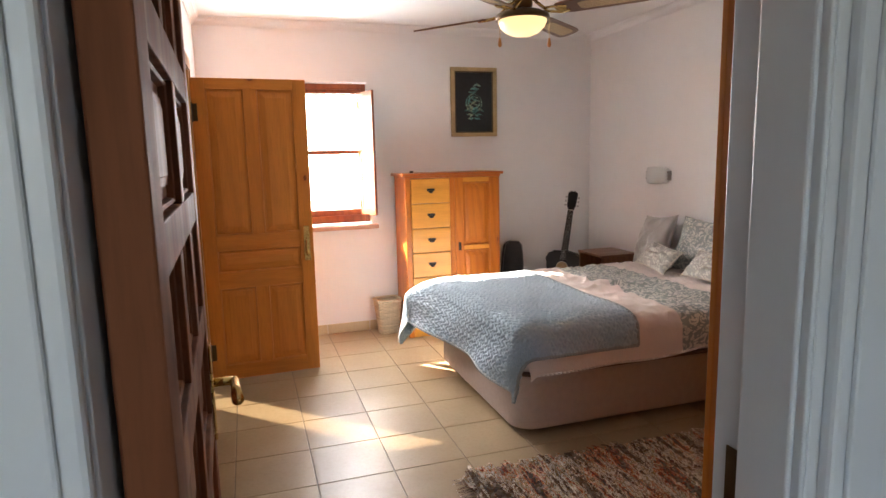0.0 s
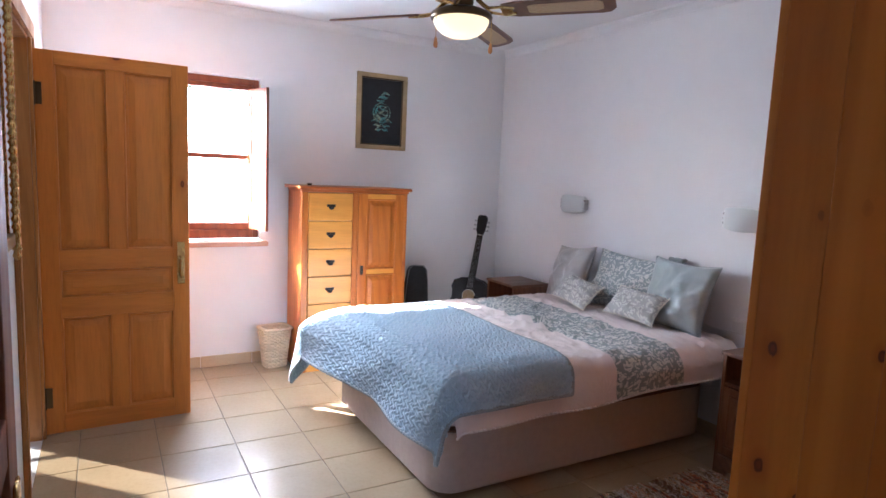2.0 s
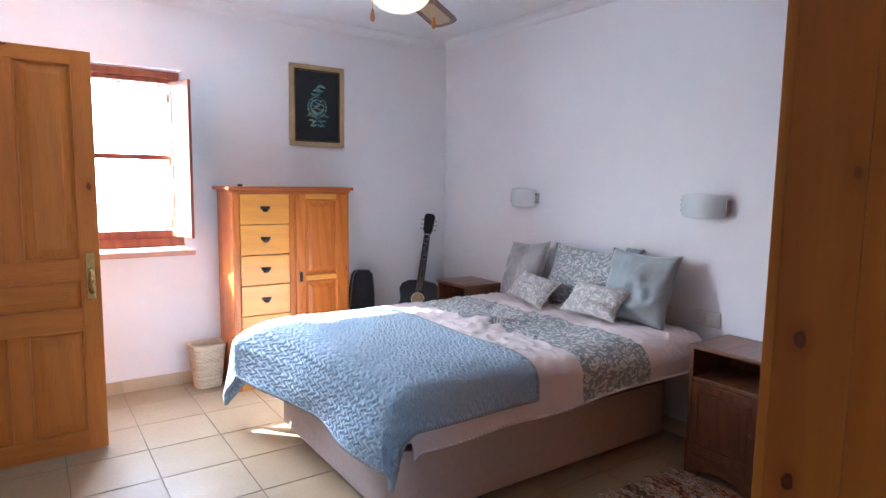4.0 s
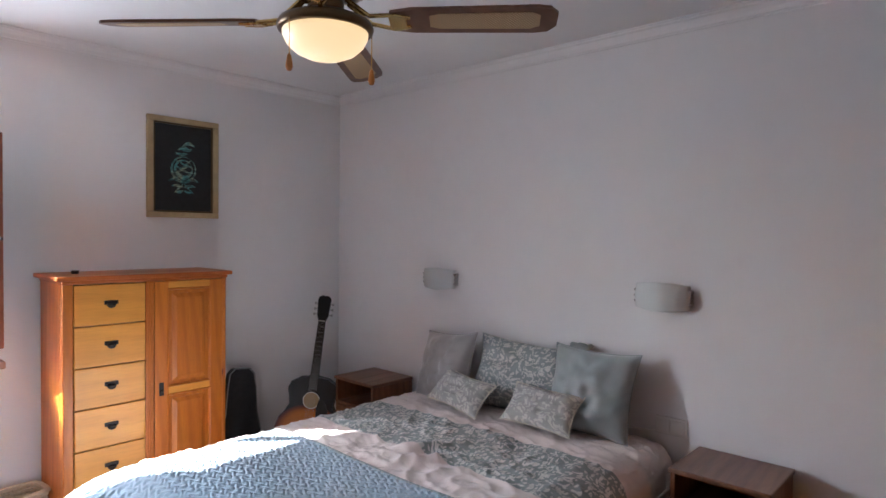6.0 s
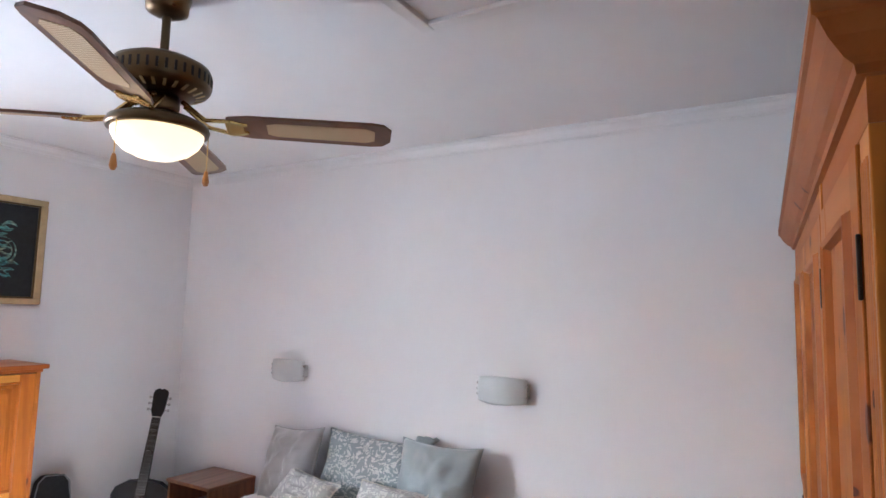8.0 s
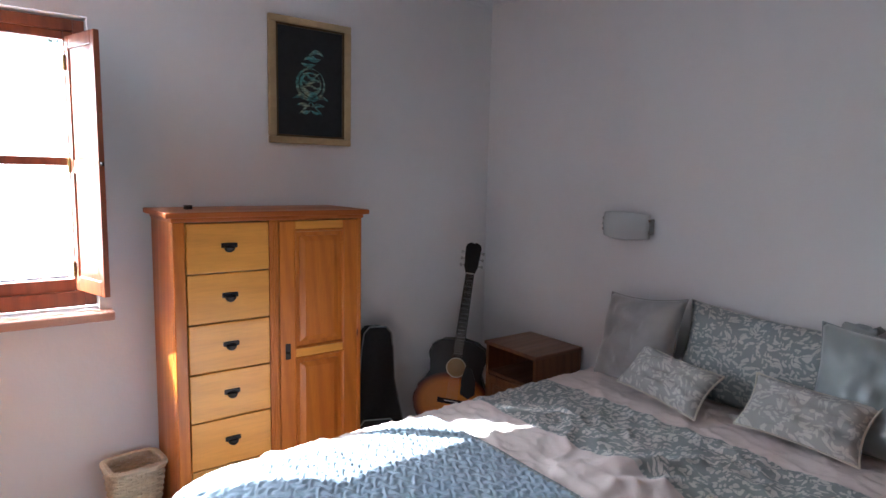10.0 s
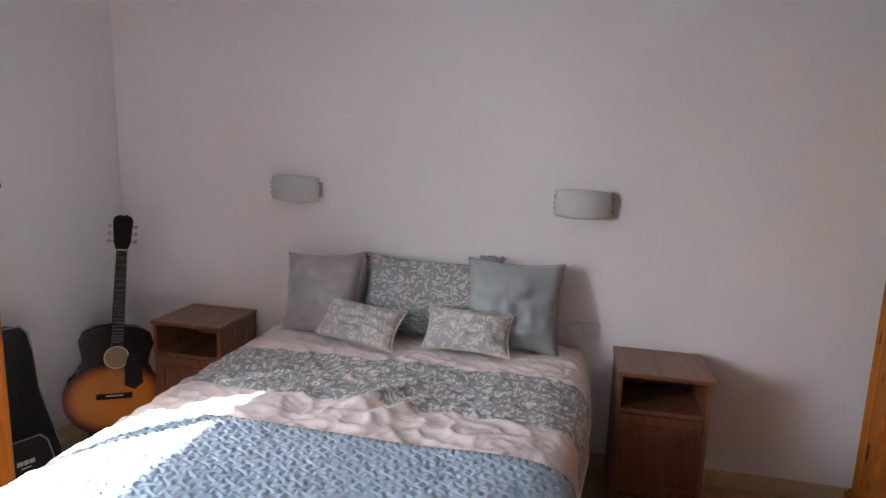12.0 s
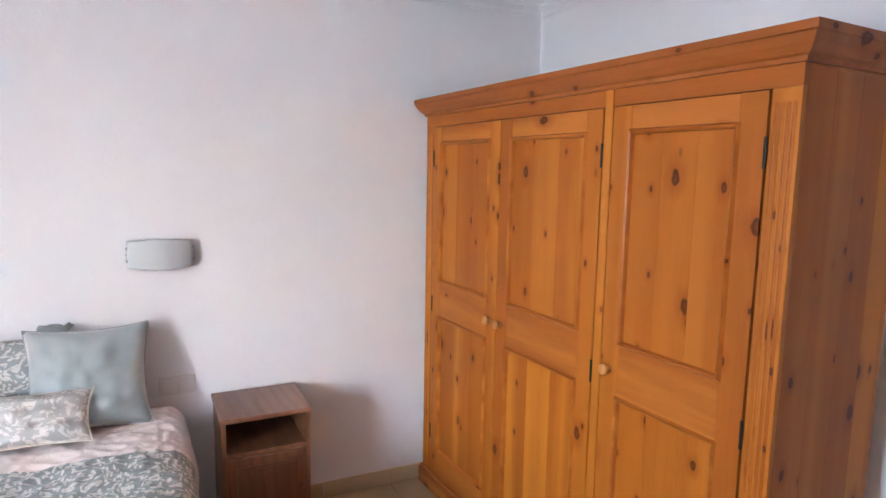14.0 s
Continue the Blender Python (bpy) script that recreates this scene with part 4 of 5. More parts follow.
# ---- chest with drawers and door ----
def chest():
    c = thing("chest", "orange pine chest with six drawers and a panelled door", "chest", pose(1.37, 5.02, 0))
    W, D, Z, t = 0.815, 0.36, 1.352, 0.022
    bm = B(-0.03, W + 0.025, -0.03, D + 0.01, Z - 0.022, Z, bevel=0.006, seg=3)
    part("top", bm, CHEST_TOP, c)
    part("top_moulding", B(-0.006, W + 0.006, -0.008, D, Z - 0.040, Z - 0.022, bevel=0.005), CHEST_TOP, c)
    part("side_panel", B(0, t, 0.045, D, 0, Z - 0.04), CHEST, c)
    part("side_panel", B(W - t, W, 0.045, D, 0, Z - 0.04), CHEST, c)
    part("back_panel", B(t, W - t, D - 0.01, D, 0.05, Z - 0.04), CHEST, c)
    part("stile", B(0, 0.045, 0, 0.045, 0, Z - 0.04, bevel=0.004), CHEST, c)
    part("stile", B(W - 0.022, W, 0, 0.045, 0, Z - 0.04, bevel=0.004), CHEST, c)
    bm = B(0.378, 0.418, 0, 0.05, 0.09, Z - 0.04, bevel=0.003)
    st = part("stile", bm, CHEST, c)
    for x in (0.388, 0.398, 0.408):
        part("reed", rod(bmesh.new(), (x, 0.0, 0.10), (x, 0.0, Z - 0.05), 0.0035, seg=8), CHEST, st)
    part("plinth", B(0.045, W - 0.022, 0.006, 0.05, 0.0, 0.09, bevel=0.003), CHEST_X, c)
    part("bottom_panel", B(t, W - t, 0.05, D - 0.01, 0.07, 0.09), CHEST, c)
    for i in range(6):
        z0 = 0.102 + i * 0.2015
        d = part("drawer", B(0.048, 0.375, -0.003, 0.30, z0, z0 + 0.197, bevel=0.004), CHEST_X, c)
        h = part("pull", B(0.180, 0.244, -0.006, -0.003, z0 + 0.098, z0 + 0.118, bevel=0.003), IRON, d, "black cup pull with a backplate")
        bm = bmesh.new()
        lathe(bm, [(0.021, 0.0), (0.020, 0.008), (0.016, 0.016), (0.008, 0.020), (0.0, 0.021)], pose(0.212, -0.006, z0 + 0.100, 90), 16)
        for v in bm.verts:
            if v.co.z > z0 + 0.104:
                v.co.z = z0 + 0.104
        part("cup", bm, IRON, h, smooth=True)
    x0, x1, z0, z1 = 0.421, W - 0.024, 0.095, Z - 0.045
    d = part("door", B(x0, x1, 0.010, 0.022, z0, z1), CHEST, c)
    for a in ((x0, x0 + 0.072, z0, z1), (x1 - 0.072, x1, z0, z1)):
        part("door_stile", B(a[0], a[1], -0.002, 0.010, a[2], a[3], bevel=0.003), CHEST, d)
    for a in ((z0, z0 + 0.08), (0.700, 0.752), (z1 - 0.045, z1)):
        part("door_rail", B(x0 + 0.072, x1 - 0.072, -0.0015, 0.010, a[0], a[1], bevel=0.003), CHEST_X, d)
    for p0, p1 in ((z0 + 0.08, 0.700), (0.752, z1 - 0.045)):
        part("panel_field", raised_panel(x0 + 0.094, x1 - 0.094, p0 + 0.022, p1 - 0.022, 0.010, 0.020, 0.011), CHEST, d)
        part("panel_moulding", moulding(x0 + 0.078, x1 - 0.078, p0 + 0.004, p1 - 0.004, 0.003, 0.016, 0.010), CHEST, d)
    h = part("handle_plate", B(x0 + 0.022, x0 + 0.046, -0.005, -0.002, 0.705, 0.775, bevel=0.002), IRON, d, "black door pull")
    part("pull", rod(bmesh.new(), (x0 + 0.034, -0.004, 0.735), (x0 + 0.034, -0.018, 0.73), 0.006, 0.008, 8), IRON, h)


chest()
tk = thing("small_box", "tiny dark trinket box on the chest", "box", pose(1.475, 5.20, 1.352, 0, 0, 20))
part("body", B(-0.014, 0.014, -0.011, 0.011, 0, 0.012, bevel=0.003), IRON, tk)
part("lid", B(-0.015, 0.015, -0.012, 0.012, 0.0122, 0.017, bevel=0.002), IRON, tk)


# ---- wardrobe ----
def wardrobe():
    """Local x along the front, y from the front back."""
    w = thing("wardrobe", "large knotty pine wardrobe with three panelled doors", "wardrobe", pose(1.335, 1.607, 0, 0, 0, 182.8) @ Matrix.Translation((-1.905, 0, 0)))
    W, D, Z = 1.905, 0.488, 2.02
    part("side_panel", B(0, 0.022, 0.02, D, 0.09, 1.93), KPINE, w)
    for i in range(4):
        part("side_board", B(W - 0.022, W, 0.02 + i * 0.117, 0.02 + (i + 1) * 0.117 - 0.0004, 0.09, 1.93, bevel=0.0006, seg=1), KPINE, w)
    part("back_panel", B(0.022, W - 0.022, D - 0.012, D, 0.09, 1.93), KPINE, w)
    part("top_panel", B(0.0, W, 0.0205, D, 1.93, 1.95), KPINE_X, w)
    part("bottom_panel", B(0.022, W - 0.022, 0.03, D - 0.012, 0.09, 0.11), KPINE_X, w)
    bm = box(bmesh.new(), -0.012, W + 0.012, -0.022, D, 0, 0.085, bevel=0.004)
    box(bm, -0.006, W + 0.006, -0.014, D, 0.085, 0.10, bevel=0.005)
    part("plinth", bm, KPINE_C, w)
    # cornice: moulded, mitred round the front and sides
    bm = bmesh.new()
    prof = [(0.0, 1.938), (0.010, 1.939), (0.012, 1.950), (0.022, 1.956), (0.038, 1.976), (0.048, 1.996), (0.054, 1.999), (0.054, 2.02), (0.0, 2.02)]
    rings = []
    for o, z in prof:
        rings.append([bm.verts.new(p) for p in ((-min(o, 0.055), D, z), (-min(o, 0.055), -o, z), (W + o, -o, z), (W + o, D, z))])
    for a, b in zip(rings, rings[1:]):
        for i in range(3):
            bm.faces.new((a[i], a[i + 1], b[i + 1], b[i]))
    bm.faces.new(rings[-2])
    part("cornice", bm, KPINE_C, w, "darker moulded cornice")
    for x0, x1 in ((0, 1.2615), (1.2985, W)):
        part("frieze", B(x0, x1, 0, 0.02, 1.885, 1.942), KPINE_X, w)
    for x0, x1 in ((0, 0.085), (W - 0.075, W)):
        bm = B(x0, x1, 0, 0.02, 0.10, 1.885, bevel=0.002)
        pl = part("pilaster", bm, KPINE, w, "reeded corner strip")
        for k in range(4):
            x = x0 + (x1 - x0) * (k + 1) / 5
            part("reed", rod(bmesh.new(), (x, 0.0046, 0.14), (x, 0.0046, 1.85), 0.0072, seg=12), KPINE, pl)
    part("centre_post", B(1.262, 1.298, -0.003, 0.02, 0.10, 1.940, bevel=0.002), KPINE, w)
    doors = [(0.089, 0.666, 1), (0.671, 1.257, 0), (1.304, W - 0.080, 0)]
    for i, (x0, x1, right_knob) in enumerate(doors):
        d = part("door", B(x0, x1, 0.006, 0.018, 0.105, 1.882), KPINE, w)
        s = 0.076
        part("door_stile", B(x0, x0 + s, -0.004, 0.006, 0.105, 1.882, bevel=0.002), KPINE, d)
        part("door_stile", B(x1 - s, x1, -0.004, 0.006, 0.105, 1.882, bevel=0.002), KPINE, d)
        for z0, z1 in ((0.105, 0.235), (0.945, 1.125), (1.805, 1.882)):
            part("door_rail", B(x0 + s, x1 - s, -0.0035, 0.006, z0, z1, bevel=0.002), KPINE_X, d)
        for z0, z1 in ((0.235, 0.945), (1.125, 1.805)):
            n = 3
            for k in range(n):
                a = x0 + s + (x1 - x0 - 2 * s) * k / n
                b = x0 + s + (x1 - x0 - 2 * s) * (k + 1) / n
                part("panel_board", B(a, b - 0.0008, 0.0025, 0.006, z0, z1), KPINE, d)
            part("panel_moulding", moulding(x0 + s + 0.012, x1 - s - 0.012, z0 + 0.012, z1 - 0.012, -0.001, 0.020, 0.013), KPINE_X, d)
        kx = x1 - 0.035 if right_knob else x0 + 0.04
        part("knob", lathe(bmesh.new(), [(0.011, 0), (0.012, 0.003), (0.007, 0.008), (0.008, 0.016), (0.018, 0.024), (0.019, 0.032), (0.013, 0.038), (0.0, 0.040)], pose(kx, -0.004, 1.035, 90), 18), CASING, d, "turned pine knob", True)
        hx = {0: x0 - 0.002, 1: x1 + 0.002, 2: x1 + 0.002}[i]
        for z in (0.32, 1.0, 1.73):
            part("hinge", B(hx - 0.004, hx + 0.004, -0.008, -0.003, z - 0.04, z + 0.04, bevel=0.0015), IRON, d, "dark metal hinge")
    return w


wardrobe()


# ---- picture ----
pic = thing("framed_picture", "dark picture with a pale green figure in a gilded frame", "picture", pose(2.112, YN - 0.002, 1.945))
for a in ((-0.215, 0.215, 0.262, 0.295), (-0.215, 0.215, -0.295, -0.262), (-0.215, -0.178, -0.262, 0.262), (0.178, 0.215, -0.262, 0.262)):
    bm = box(bmesh.new(), a[0], a[1], -0.022, 0, a[2], a[3], bevel=0.005, seg=3)
    part("frame_bar", bm, GILT, pic)
for a in ((-0.180, 0.180, 0.252, 0.264), (-0.180, 0.180, -0.264, -0.252), (-0.180, -0.168, -0.252, 0.252), (0.168, 0.180, -0.252, 0.252)):
    part("inner_slip", B(a[0], a[1], -0.016, -0.004, a[2], a[3], bevel=0.002), BRONZE, pic)
part("canvas", B(-0.17, 0.17, -0.009, -0.004, -0.254, 0.254), PICTURE, pic)


def brush_stroke(bm, line, width):
    """A flat dab along a line of (x, z), pointed at both ends."""
    pts = [Vector((x, 0, z)) for x, z in line]
    n = len(pts) - 1
    rows = []
    for i, p in enumerate(pts):
        d = (pts[min(n, i + 1)] - pts[max(0, i - 1)]).normalized()
        w = width * (0.12 + 0.88 * math.sin(math.pi * i / n))
        o = Vector((-d.z, 0, d.x)) * w
        rows.append([bm.verts.new(p + o + Vector((0, -0.0100, 0))), bm.verts.new(p - o + Vector((0, -0.0100, 0)))])
    for a, b in zip(rows, rows[1:]):
        bm.faces.new((a[0], a[1], b[1], b[0]))


def painted_figure():
    """A round body of strokes, a crest over it and crossing blades below."""
    bm = bmesh.new()
    for r in (1.0, 0.72):
        brush_stroke(bm, [(0.072 * r * math.cos(a * 0.35 + r), -0.005 + 0.074 * r * math.sin(a * 0.35 + r)) for a in range(19)], 0.008)
    for k in range(5):
        z, w = 0.040 - 0.024 * k, 0.058 * math.sqrt(1 - ((k - 2) / 3.2) ** 2)
        brush_stroke(bm, [(w * (2 * i / 12 - 1), z + 0.008 * math.sin(2.1 * k + i * 0.7) - 0.012 * (1 - (2 * i / 12 - 1) ** 2)) for i in range(13)], 0.009 if k % 2 else 0.006)
    for s in (-1, 1):
        for k in range(3):
            brush_stroke(bm, [(s * (0.002 + (0.090 - 0.02 * k) * i / 8), -0.092 - 0.020 * k + (0.026 - 0.018 * k) * math.sin(2.6 * i / 8)) for i in range(9)], 0.009)
        brush_stroke(bm, [(s * 0.06 * (1 - i / 8), -0.150 + 0.06 * i / 8) for i in range(9)], 0.005)
    for k in range(4):
        brush_stroke(bm, [(-0.050 + 0.014 * k + 0.075 * i / 8, 0.090 + 0.014 * k + 0.018 * math.sin(3.1 * i / 8) * (1 if k % 2 else -0.5)) for i in range(9)], 0.010)
    return bm


part("painted_figure", painted_figure(), PAINT, pic, "loose turquoise and ochre brushwork")


# ---- mirror with turned posts ----
def mirror():
    m = thing("wall_mirror", "gilded wall mirror with turned side posts and finials", "mirror", pose(XW + 0.004, 3.20, 1.62, 0, 0, 90))
    w, h = 0.24, 0.42
    part("glass", B(-w, w, -0.014, -0.008, -h, h), MIRROR, m, "silvered mirror glass")
    part("backing", B(-w - 0.03, w + 0.03, -0.007, 0, -h - 0.03, h + 0.03), CASING, m)
    for a in ((-w - 0.04, w + 0.04, h, h + 0.045), (-w - 0.04, w + 0.04, -h - 0.045, -h)):
        part("rail", B(a[0], a[1], -0.028, -0.008, a[2], a[3], bevel=0.006, seg=3), GILT, m)
    for sx in (-1, 1):
        prof = [(0.0, -0.52), (0.008, -0.515), (0.016, -0.50), (0.008, -0.485), (0.02, -0.475), (0.012, -0.46)]
        z = -0.44
        while z < 0.44:
            prof += [(0.010, z), (0.016, z + 0.012), (0.010, z + 0.024)]
            z += 0.03
        prof += [(0.012, 0.46), (0.02, 0.472), (0.008, 0.485), (0.018, 0.50), (0.014, 0.515), (0.004, 0.53), (0.0, 0.54)]
        part("post", lathe(bmesh.new(), prof, pose(sx * (w + 0.022), -0.030, 0), 14), BRASS, m, "turned gilt post with finials", True)


mirror()


# ---- ceiling fan ----
def fan():
    f = thing("ceiling_fan", "bronze ceiling fan with four cane-set blades and a lit bowl lamp", "ceiling fan", pose(1.555, 3.235, 0.025))
    part("canopy", lathe(bmesh.new(), [(0.0, 2.535), (0.066, 2.535), (0.066, 2.525), (0.060, 2.51), (0.058, 2.485), (0.04, 2.475), (0.018, 2.468), (0.0, 2.468)]), BRONZE, f, smooth=True)
    part("rod", rod(bmesh.new(), (0, 0, 2.34), (0, 0, 2.475), 0.012), BRONZE, f)
    mo = part("motor_housing", lathe(bmesh.new(), [(0.0, 2.345), (0.05, 2.345), (0.095, 2.335), (0.128, 2.318), (0.134, 2.305), (0.134, 2.262), (0.126, 2.250), (0.10, 2.240), (0.06, 2.232), (0.0, 2.232)], seg=40), BRONZE, f, smooth=True)
    for i in range(36):
        a = 2 * math.pi * i / 36
        bm = B(-0.0035, 0.0035, -0.002, 0.002, -0.014, 0.014)
        part("vent", moved(bm, Matrix.Rotation(a, 4, "Z") @ Matrix.Translation((0.1335, 0, 2.284)) @ pose(0, 0, 0, 0, 0, 90)), IRON, mo)
    for i in range(24):
        a = 2 * math.pi * i / 24
        bm = B(-0.014, 0.014, -0.004, 0.004, -0.001, 0.001)
        part("vent", moved(bm, Matrix.Rotation(a, 4, "Z") @ Matrix.Translation((0.105, 0, 2.2405)) @ pose(0, 0, 0, 0, -22, 0)), GILT, mo)
    part("switch_housing", lathe(bmesh.new(), [(0.0, 2.234), (0.05, 2.234), (0.052, 2.20), (0.046, 2.175), (0.0, 2.172)]), BRONZE, f, smooth=True)
    part("lamp_pan", lathe(bmesh.new(), [(0.0, 2.176), (0.06, 2.174), (0.10, 2.166), (0.132, 2.152), (0.138, 2.138), (0.134, 2.126), (0.126, 2.124), (0.0, 2.128)], seg=40), BRONZE, f, smooth=True)
    part("bowl", lathe(bmesh.new(), [(0.122, 2.125), (0.121, 2.112), (0.110, 2.090), (0.086, 2.068), (0.052, 2.053), (0.02, 2.048), (0.0, 2.0475)], seg=40), GLOW, f, "lit opal glass bowl", True)
    for i in range(4):
        m = Matrix.Rotation(radians(-51 + 90 * i), 4, "Z") @ Matrix.Translation((0, 0, 2.158)) @ Matrix.Rotation(radians(-13), 4, "X")
        bm = bmesh.new()
        pts = [(0.19, -0.045), (0.25, -0.058), (0.60, -0.064), (0.635, -0.058), (0.658, -0.030), (0.658, 0.030), (0.635, 0.058), (0.60, 0.064), (0.25, 0.058), (0.19, 0.045)]
        b = part("blade", moved(prism(bmesh.new(), pts, -0.004, 0.004), m @ Matrix.Rotation(radians(90), 4, "X")), BLADE, f)
        ins = [(0.30, -0.026), (0.325, -0.036), (0.585, -0.040), (0.61, -0.026), (0.61, 0.026), (0.585, 0.040), (0.325, 0.036), (0.30, 0.026)]
        part("cane_insert", moved(prism(bmesh.new(), ins, -0.0055, 0.0055), m @ Matrix.Rotation(radians(90), 4, "X")), CANE_M, b, "woven cane inset")
        for s in (-1, 1):
            bm = bmesh.new()
            rod(bm, (0.06, s * 0.012, 0.060), (0.13, s * 0.020, 0.002), 0.007, 0.006, 8)
            rod(bm, (0.13, s * 0.020, 0.002), (0.20, s * 0.036, -0.006), 0.006, 0.006, 8)
            rod(bm, (0.20, s * 0.036, -0.006), (0.245, s * 0.020, -0.006), 0.006, 0.006, 8)
            part("blade_arm", moved(bm, m), BRASS, b, "ornate brass blade arm")
        part("blade_bracket", moved(B(0.185, 0.235, -0.034, 0.034, -0.010, -0.0045, bevel=0.002), m), BRASS, b, "brass bracket")
    for a in (188, 330):
        x, y = 0.134 * math.cos(radians(a)), 0.134 * math.sin(radians(a))
        ch = part("pull_chain", rod(bmesh.new(), (x, y, 2.13), (x, y, 2.03), 0.0013, seg=6), BRASS, f)
        part("pull_knob", lathe(bmesh.new(), [(0.0, 2.035), (0.005, 2.03), (0.009, 2.008), (0.010, 1.998), (0.006, 1.988), (0.0, 1.986)], pose(x, y, 0), 12), CASING, ch, "small wooden pull", True)


fan()

# ---- ceiling hatch ----
ht = thing("ceiling_hatch", "white painted attic hatch in the ceiling", "hatch", kind="structure")
for a in ((1.47, 2.07, 2.64, 2.685), (1.47, 2.07, 2.05, 2.095), (1.47, 1.515, 2.095, 2.64), (2.025, 2.07, 2.095, 2.64)):
    part("frame_bar", B(a[0], a[1], a[2], a[3], H - 0.022, H, bevel=0.004), COVE, ht)
part("hatch_panel", B(1.518, 2.022, 2.098, 2.637, H - 0.010, H - 0.001, bevel=0.002), COVE, ht)


# ---- wall lamps ----
def sconce(y):
    s = thing("wall_lamp", "unlit wall lamp with a curved frosted glass shade", "wall lamp", pose(XE, y, 1.297, 0, 0, -90), "wall lamps over the bed")
    part("wall_plate", B(-0.05, 0.05, -0.022, 0, -0.04, 0.04, bevel=0.006), WHITE, s)
    part("lamp_bulb", lathe(bmesh.new(), [(0.0, -0.03), (0.014, -0.02), (0.016, 0.0), (0.01, 0.02), (0.008, 0.035), (0.0, 0.036)], pose(0, -0.045, 0), 12), PLASTIC, s, smooth=True)
    bm = bmesh.new()
    n = 16
    rows = []
    for k, z in enumerate((-1.0, -0.9, -0.45, 0.0, 0.45, 0.9, 1.0)):
        rows.append([bm.verts.new((-0.13 + 0.26 * i / n, -0.030 - 0.045 * (1 - (2 * i / n - 1) ** 2) - 0.010 * (1 - z * z), z * (0.056 + 0.011 * (1 - (2 * i / n - 1) ** 2)))) for i in range(n + 1)])
    for a, b in zip(rows, rows[1:]):
        for i in range(n):
            bm.faces.new((a[i], a[i + 1], b[i + 1], b[i]))
    sh = part("shade", bm, FROST, s, "frosted curved glass shade", True)
    so = sh.modifiers.new("thickness", "SOLIDIFY")
    so.thickness = 0.005
    for x in (-0.128, 0.128):
        bm = bmesh.new()
        for z in (-0.026, 0.0, 0.026):
            rod(bm, (x, -0.004, z), (x, -0.040, z), 0.007, seg=10)
        box(bm, x - 0.004, x + 0.004, -0.036, -0.001, -0.036, 0.036, bevel=0.002)
        part("clip", bm, STEEL, s, "metal clip with three studs")


sconce(4.36)
sconce(2.945)

# ---- switch and socket plate, with a lead ----
so = thing("wall_socket", "white wall switch and socket plate", "socket", pose(XE, 2.90, 0.695, 0, 0, -90))
part("plate", B(-0.075, 0.075, -0.010, 0, -0.042, 0.042, bevel=0.004), PLASTIC, so)
part("rocker", B(-0.066, -0.004, -0.015, -0.010, -0.030, 0.030, bevel=0.003), PLASTIC, so)
part("rocker", B(0.004, 0.066, -0.015, -0.010, -0.030, 0.030, bevel=0.003), PLASTIC, so)


bm = bmesh.new()
lead = [Vector((-0.055, -0.012, -0.03)), Vector((-0.10, -0.016, -0.038)), Vector((-0.18, -0.012, -0.044)), Vector((-0.26, -0.012, -0.035))]
for q, w in zip(lead, lead[1:]):
    rod(bm, q, w, 0.0028, seg=6)
part("lead", bm, PLASTIC, so, "thin white lead")

